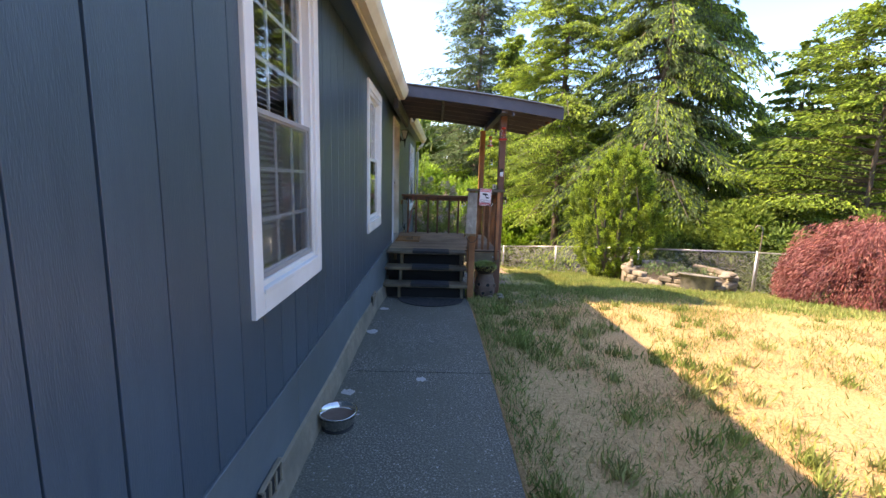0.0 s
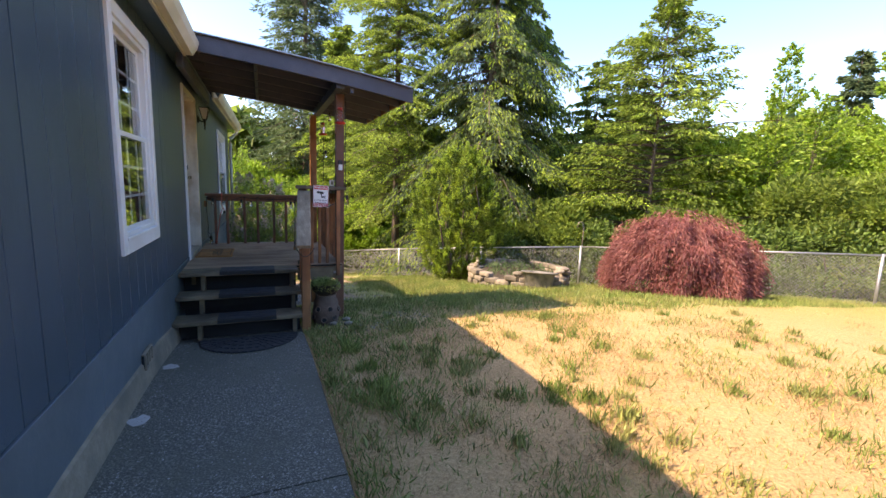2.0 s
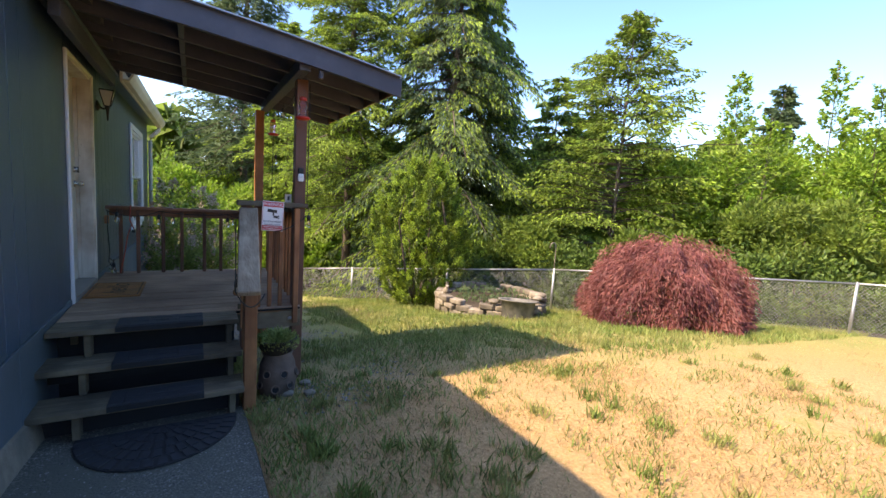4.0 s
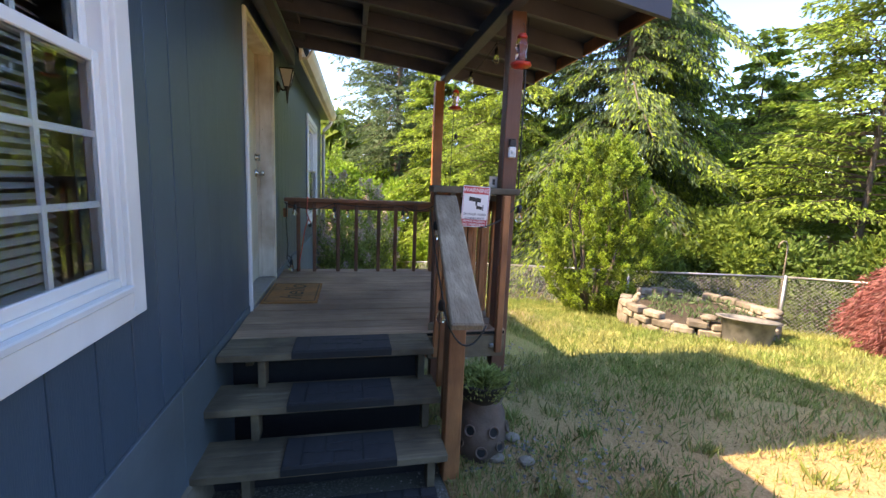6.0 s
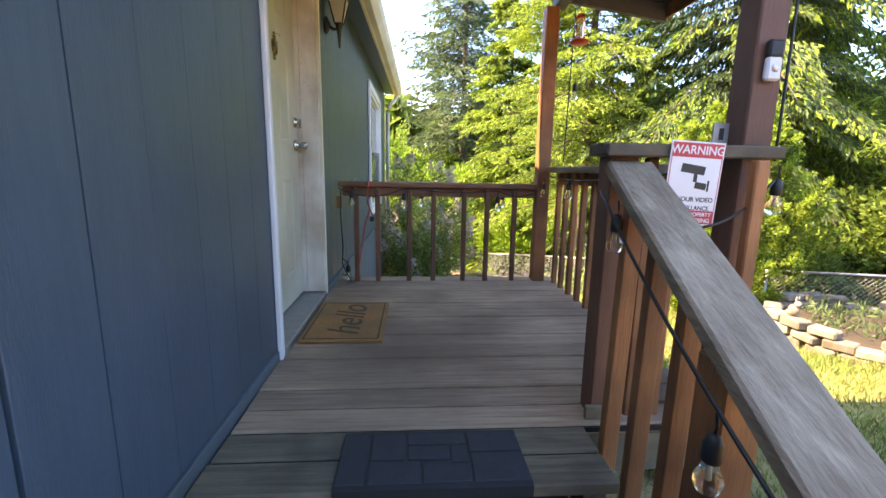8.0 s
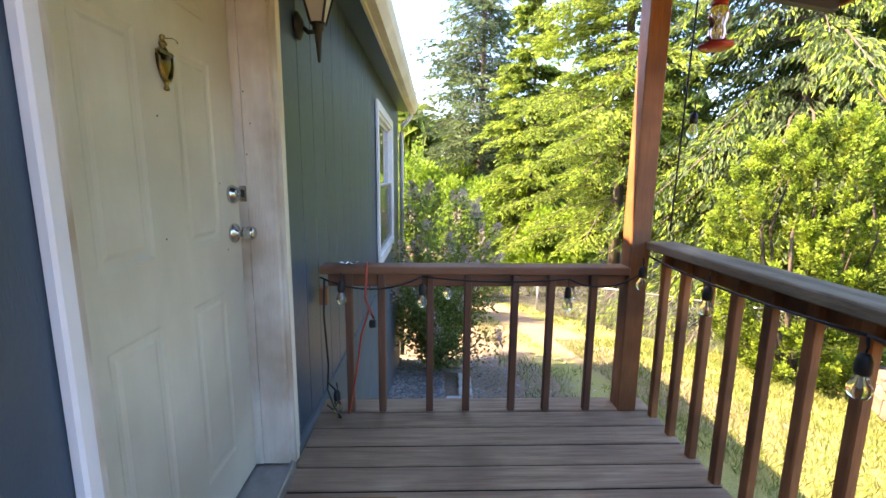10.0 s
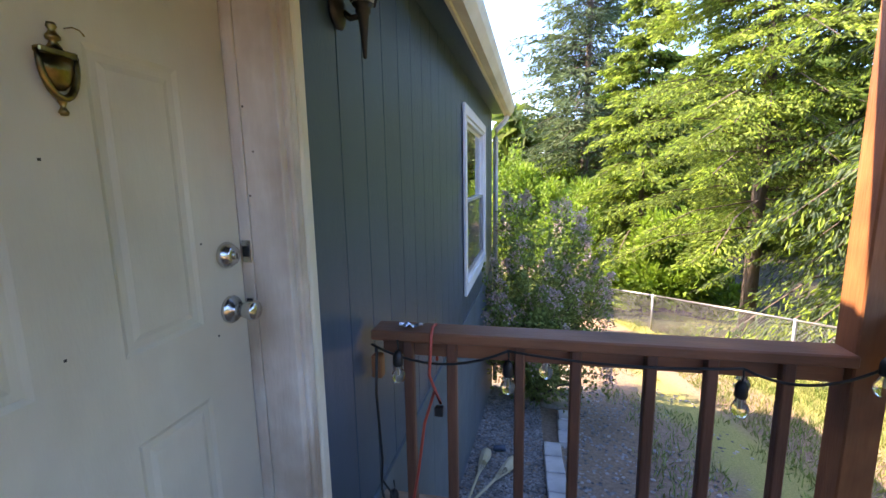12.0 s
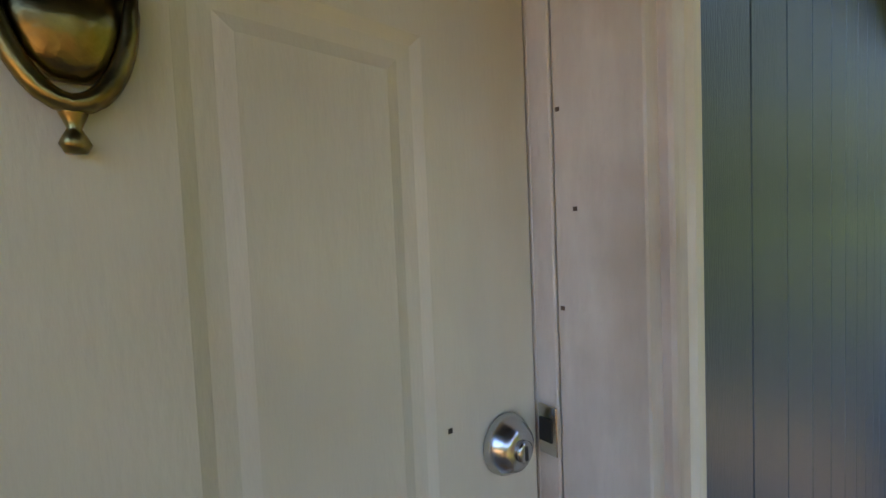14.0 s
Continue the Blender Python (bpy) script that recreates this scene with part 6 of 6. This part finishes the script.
def stone_planter():
    cx, cy, R = 5.95, 10.15, 1.12
    zg = -0.80
    p = empty("stone_planter", (cx, cy, zg), "round raised bed of stacked tan stone blocks at the fence", "planter")
    rg = random.Random(12)
    n = 22
    for c in range(3):
        for k in range(n):
            a = 2 * math.pi * (k + 0.5 * (c % 2)) / n
            w = 2 * math.pi * R / n - rg.uniform(0.008, 0.05)
            if c == 2 and rg.random() < 0.22:
                continue
            d = 0.19 + rg.uniform(-0.03, 0.04)
            m = pose((R + rg.uniform(-0.03, 0.03)) * math.cos(a), (R + rg.uniform(-0.03, 0.03)) * math.sin(a), c * 0.118 + rg.uniform(-0.004, 0.004), rg.uniform(-2, 2), rg.uniform(-2, 2), math.degrees(a) + rg.uniform(-8, 8))
            boxed("block", (-d / 2, d / 2, -w / 2, w / 2, -0.10 if c == 0 else 0.0, 0.112 + rg.uniform(-0.012, 0.006)), M_STONE, p, 0.018, m=m)
    lathe("soil", [(0, 0.20), (R - 0.09, 0.18)], M_SOIL, p, n=32)
    zt = zg + 0.366
    rg2 = np.random.default_rng(8)
    q = 500
    th, rr = rg2.uniform(0, 6.283, q), 0.85 * np.sqrt(rg2.uniform(0.02, 1, q))
    c = np.stack([rr * np.cos(th), rr * np.sin(th), 0.2 + rg2.uniform(0, 0.16, q)], 1)
    dd = rg2.normal(0, 0.5, (q, 3)) + np.array([0, 0, 0.7])
    v, f = leaves(c, dd, 0.12, 0.03, rg2)
    g = empty("bed_plants", (cx, cy, zg), "low dark green plants growing in the stone bed", "plant")
    raw("leaves", v, f, M_LEAFB, g)
    r = empty("rabbit_statue", (cx - 1.12, cy + 0.08, zt), "small white stone rabbit statue on the block wall", "statue")
    bm = bmesh.new()
    for (x, y, z), (a, b, c) in (((0, 0, 0.07), (0.055, 0.07, 0.075)), ((0.0, -0.045, 0.155), (0.038, 0.045, 0.04)), ((0.018, -0.03, 0.215), (0.010, 0.012, 0.045)), ((-0.018, -0.03, 0.215), (0.010, 0.012, 0.045)), ((0.035, 0.03, 0.03), (0.03, 0.05, 0.03)), ((-0.035, 0.03, 0.03), (0.03, 0.05, 0.03))):
        q = bmesh.ops.create_uvsphere(bm, u_segments=14, v_segments=9, radius=1)
        bmesh.ops.transform(bm, matrix=Matrix.Translation((x, y, z)) @ Matrix.Diagonal((a, b, c, 1)), verts=q["verts"])
    part("body", bm, M_STONE, r)
    for dx, dy, sz, lab in ((-0.62, -0.94, 0.11, "small pale stone turtle ornament on the block wall"), (0.72, -0.80, 0.14, "pale boulder resting on the block wall"), (0.50, -0.98, 0.10, "rounded stone on the block wall")):
        o = empty("garden_stone", (cx + dx, cy + dy, zt), lab, "stone")
        bm = bmesh.new()
        q = bmesh.ops.create_icosphere(bm, subdivisions=2, radius=1)
        for v in bm.verts:
            v.co *= 1 + 0.12 * noise.noise(v.co * 2 + Vector((dx, dy, 0)))
            v.co = Vector((v.co.x * sz * 1.2, v.co.y * sz, (v.co.z + 0.8) * sz * 0.45))
        part("stone", bm, M_STONE, o)
    t = empty("round_tub", (5.62, 8.82, float(ground_z(5.62, 8.82)) - 0.03), "grey weathered round tub leaning against the block wall", "tub", turn=(-6, 5, 0))
    lathe("tub", [(0, 0), (0.26, 0.0), (0.29, 0.05), (0.33, 0.36), (0.40, 0.375), (0.405, 0.395), (0.33, 0.39), (0.31, 0.34), (0.27, 0.05), (0, 0.04)], M_TUB, t, n=36)
    h = empty("shepherd_hook", (8.15, 10.45, -1.1), "thin tan shepherd hook standing behind the fence", "garden hook")
    tube("rod", [(0, 0, 0), (0, 0, 1.55), (-0.01, 0, 1.66), (-0.06, 0, 1.73), (-0.13, 0, 1.74), (-0.19, 0, 1.70), (-0.21, 0, 1.63), (-0.19, 0, 1.60)], 0.014, M_FOOT, h)


def back_yard():
    for k in range(11):
        y = 8.95 + 0.31 * k
        x = 0.19 + 0.02 * k * (k > 7)
        z = float(ground_z(x, y))
        b = empty("edging_block", (x, y, z), "pale grey concrete edging block in a row along the gravel", "paving block", "edging blocks", turn=(-9, 0, random.Random(k).uniform(-3, 3)))
        boxed("block", (-0.085, 0.085, -0.142, 0.142, -0.06, 0.055), M_BLOCK, b, 0.008)
    for k in range(4):
        y = 12.55 + 0.5 * k
        x = 0.25 + 0.10 * k
        b = empty("stepping_stone", (x, y, float(ground_z(x, y))), "round grey stepping stone", "stepping stone", "stepping stones", turn=(-9, 0, 0))
        lathe("disc", [(0, 0.045), (0.19, 0.045), (0.20, 0.03), (0.20, -0.03)], M_STONE, b, n=20)
    for ang, (x, y), lab in ((22, (-0.42, 10.2), "white-headed bamboo garden torch lying on the gravel"), (5, (-0.50, 10.25), "bamboo garden torch lying on the gravel beside another")):
        z = float(ground_z(x, y)) + 0.06
        t = empty("garden_torch", (x, y, z), lab, "garden torch", "garden torches", turn=(-9, 0, -ang))
        tube("cane", [(0, -0.5, 0), (0, 0.25, 0.0)], 0.012, M_BAMBOO, t)
        for q in range(8):
            a = 2 * math.pi * q / 8
            tube("split_cane", [(0.010 * math.cos(a), 0.25, 0.010 * math.sin(a)), (0.04 * math.cos(a), 0.48, 0.04 * math.sin(a)), (0.045 * math.cos(a), 0.58, 0.045 * math.sin(a))], 0.005, M_BAMBOO, t, n=4)
        lathe("woven_head", [(0.030, 0.44), (0.046, 0.52), (0.052, 0.60), (0.046, 0.64), (0, 0.64)], M_BAMBOO, t, n=16, m=Matrix.Rotation(radians(-90), 4, "X"))
    d = empty("drink_can", (-0.33, 11.05, float(ground_z(-0.3, 11.05)) + 0.035), "dark blue crushed can on the gravel", "can")
    lathe("can", [(0, -0.06), (0.028, -0.06), (0.033, -0.05), (0.031, 0.0), (0.033, 0.05), (0.028, 0.06), (0, 0.06)], M_SIDING, d, m=Matrix.Rotation(radians(80), 4, "Y"))
    s = empty("weeding_tool", (0.0, 9.9, float(ground_z(0, 9.9)) + 0.05), "yellow and green handled garden tool leaning on the blocks", "garden tool", turn=(38, 10, 0))
    tube("handle", [(0, 0, 0), (0, 0, 0.28)], 0.018, M_CREAM, s, "yellow handle", 8)
    tube("grip", [(0, 0, 0.28), (0, 0.01, 0.42)], 0.020, M_YEW, s, "green grip", 8)


def pebbles():
    rg = np.random.default_rng(17)
    base = np.array([(0, 0, 0.5), (1, 0, 0), (0.3, 0.95, 0), (-0.8, 0.6, 0), (-0.8, -0.6, 0), (0.3, -0.95, 0), (0, 0, -0.4)])
    tri = np.array([(0, 1, 2), (0, 2, 3), (0, 3, 4), (0, 4, 5), (0, 5, 1), (6, 2, 1), (6, 3, 2), (6, 4, 3), (6, 5, 4), (6, 1, 5)])

    def bed(n, x0, x1, y0, y1, s0, s1, label, weight=None):
        p = np.stack([rg.uniform(x0, x1, n), rg.uniform(y0, y1, n)], 1)
        if weight is not None:
            p = p[rg.random(n) < weight(p)]
        n = len(p)
        s = rg.uniform(s0, s1, n)
        a = rg.uniform(0, 6.283, n)
        v = base[None] * s[:, None, None] * rg.uniform(0.7, 1.2, (n, 7, 1))
        c, d = np.cos(a)[:, None], np.sin(a)[:, None]
        v = np.stack([v[..., 0] * c - v[..., 1] * d, v[..., 0] * d + v[..., 1] * c, v[..., 2]], -1)
        v += np.stack([p[:, 0], p[:, 1], ground_z(p[:, 0], p[:, 1]) + s * 0.15], 1)[:, None]
        f = (tri[None] + 7 * np.arange(n)[:, None, None]).reshape(-1, 3)
        tagged(raw("gravel", v.reshape(-1, 3), f, M_GRAVEL), label, "gravel", kind="stuff")

    bed(11000, -0.64, 0.10, 8.65, 13.2, 0.009, 0.020, "grey crushed gravel bed between the wall and edging blocks")
    bed(5000, 0.30, 2.2, 8.4, 13.5, 0.009, 0.024, "scattered grey gravel in bare soil behind the porch", lambda p: np.clip(0.9 - 0.35 * p[:, 0], 0.05, 1))
    bed(3800, 0.60, 2.2, 5.6, 8.6, 0.006, 0.018, "scattered gravel in the thin grass beside the porch", lambda p: np.clip(1.1 - np.hypot(p[:, 0] - 1.25, (p[:, 1] - 6.9) * 0.6) * 1.1, 0.02, 1))
    bed(4500, -0.60, 0.52, 0.2, 6.2, 0.003, 0.0075, "small pale stones standing proud in the path")


def small_marks():
    """Nail heads, a screw hole and scuffs on the door and wall."""
    for y, z in ((7.612, 1.790), (7.602, 1.482), (7.93, 1.40), (7.905, 1.62)):
        m = empty("nail_hole", (-0.7845, y, z), "small dark screw hole in the cream door", "hole", "screw holes")
        boxed("hole", (0, 0.0012, -0.0022, 0.0022, -0.0022, 0.0022), M_IRON, m, 0)
    h = empty("cup_hook", (-0.782, 7.675, 1.985), "small brass cup hook above the door knocker", "hook")
    tube("hook", [(0, 0, 0.004), (0.016, 0.0, 0.004), (0.024, 0.004, 0.0), (0.024, 0.010, -0.006), (0.018, 0.014, -0.004)], 0.0012, M_BRASS, h, n=5)


def path_marks():
    rg = random.Random(3)
    for x, y, r, lab in ((-0.03, 3.20, 0.05, "white paint splat on the concrete path"), (-0.57, 4.25, 0.07, "pale plaster splash at the wall foot"), (-0.56, 2.98, 0.06, "pale plaster splash at the wall foot"), (-0.55, 5.15, 0.07, "pale plaster splash at the wall foot")):
        s = empty("paint_splat", (x, y, float(ground_z(0, y)) + 0.0005), lab, "stain", "paint splats")
        bm = bmesh.new()
        ring = [bm.verts.new((r * rg.uniform(0.5, 1.05) * math.cos(a), r * rg.uniform(0.5, 1.05) * math.sin(a), 0.002)) for a in np.linspace(0, 2 * math.pi, 15)[:-1]]
        bm.faces.new(ring)
        part("splat", bm, M_SPLAT, s)
    t = empty("green_twine", (0, 0, 0), "green twine wound round the side rail", "string")
    for k in range(4):
        y = 7.18 + 0.012 * k
        tube("loop", [(0.925, y, 1.30), (0.927, y, 1.362), (1.0, y + 0.02, 1.362), (1.083, y + 0.03, 1.362), (1.085, y + 0.03, 1.30), (1.0, y, 1.225), (0.925, y, 1.30)], 0.0022, M_TWINE, t, n=4)
    for x, y, lab in ((0.86, 6.12, "pale rounded rock by the clay pot"), (1.05, 6.35, "grey rock beside the clay pot"), (1.02, 6.05, "small grey rock in the gravel")):
        o = empty("garden_rock", (x, y, float(ground_z(x, y)) + 0.01), lab, "stone")
        bm = bmesh.new()
        bmesh.ops.create_icosphere(bm, subdivisions=2, radius=1)
        for v in bm.verts:
            v.co *= 1 + 0.15 * noise.noise(v.co * 2 + Vector((x * 9, y * 7, 0)))
            v.co = Vector((v.co.x * 0.05, v.co.y * 0.04, (v.co.z + 0.6) * 0.028))
        part("rock", bm, M_STONE, o)


def foundation_vents():
    """Slotted openings low in the house skirt."""
    for y, z in ((4.90, 0.085), (1.80, 0.12)):
        v = empty("foundation_vent", (-0.645, y, z), "dark slotted foundation vent low in the house wall", "vent")
        boxed("grille", (-0.012, 0.016, -0.115, 0.115, 0.0, 0.012), M_FOOT, v, 0.003)
        boxed("grille", (-0.012, 0.010, -0.115, 0.115, 0.108, 0.120), M_FOOT, v, 0.003)
        for k in range(4):
            boxed("rib", (-0.012, 0.014, -0.105 + 0.066 * k, -0.092 + 0.066 * k, 0.0125, 0.1075), M_FOOT, v, 0.003)
        boxed("backing", (-0.012, 0.003, -0.112, 0.112, 0.004, 0.116), M_DARK, v, 0)


half_mat()
foundation_vents()
path_marks()
small_marks()
coir_mat()
dog_bowl()
warning_sign()
wall_lantern()
feeder(1.0, 6.49, 2.365)
feeder(1.03, 8.27, 2.41)
string_lights()
door_bell()
strawberry_pot()
stone_planter()
back_yard()
pebbles()
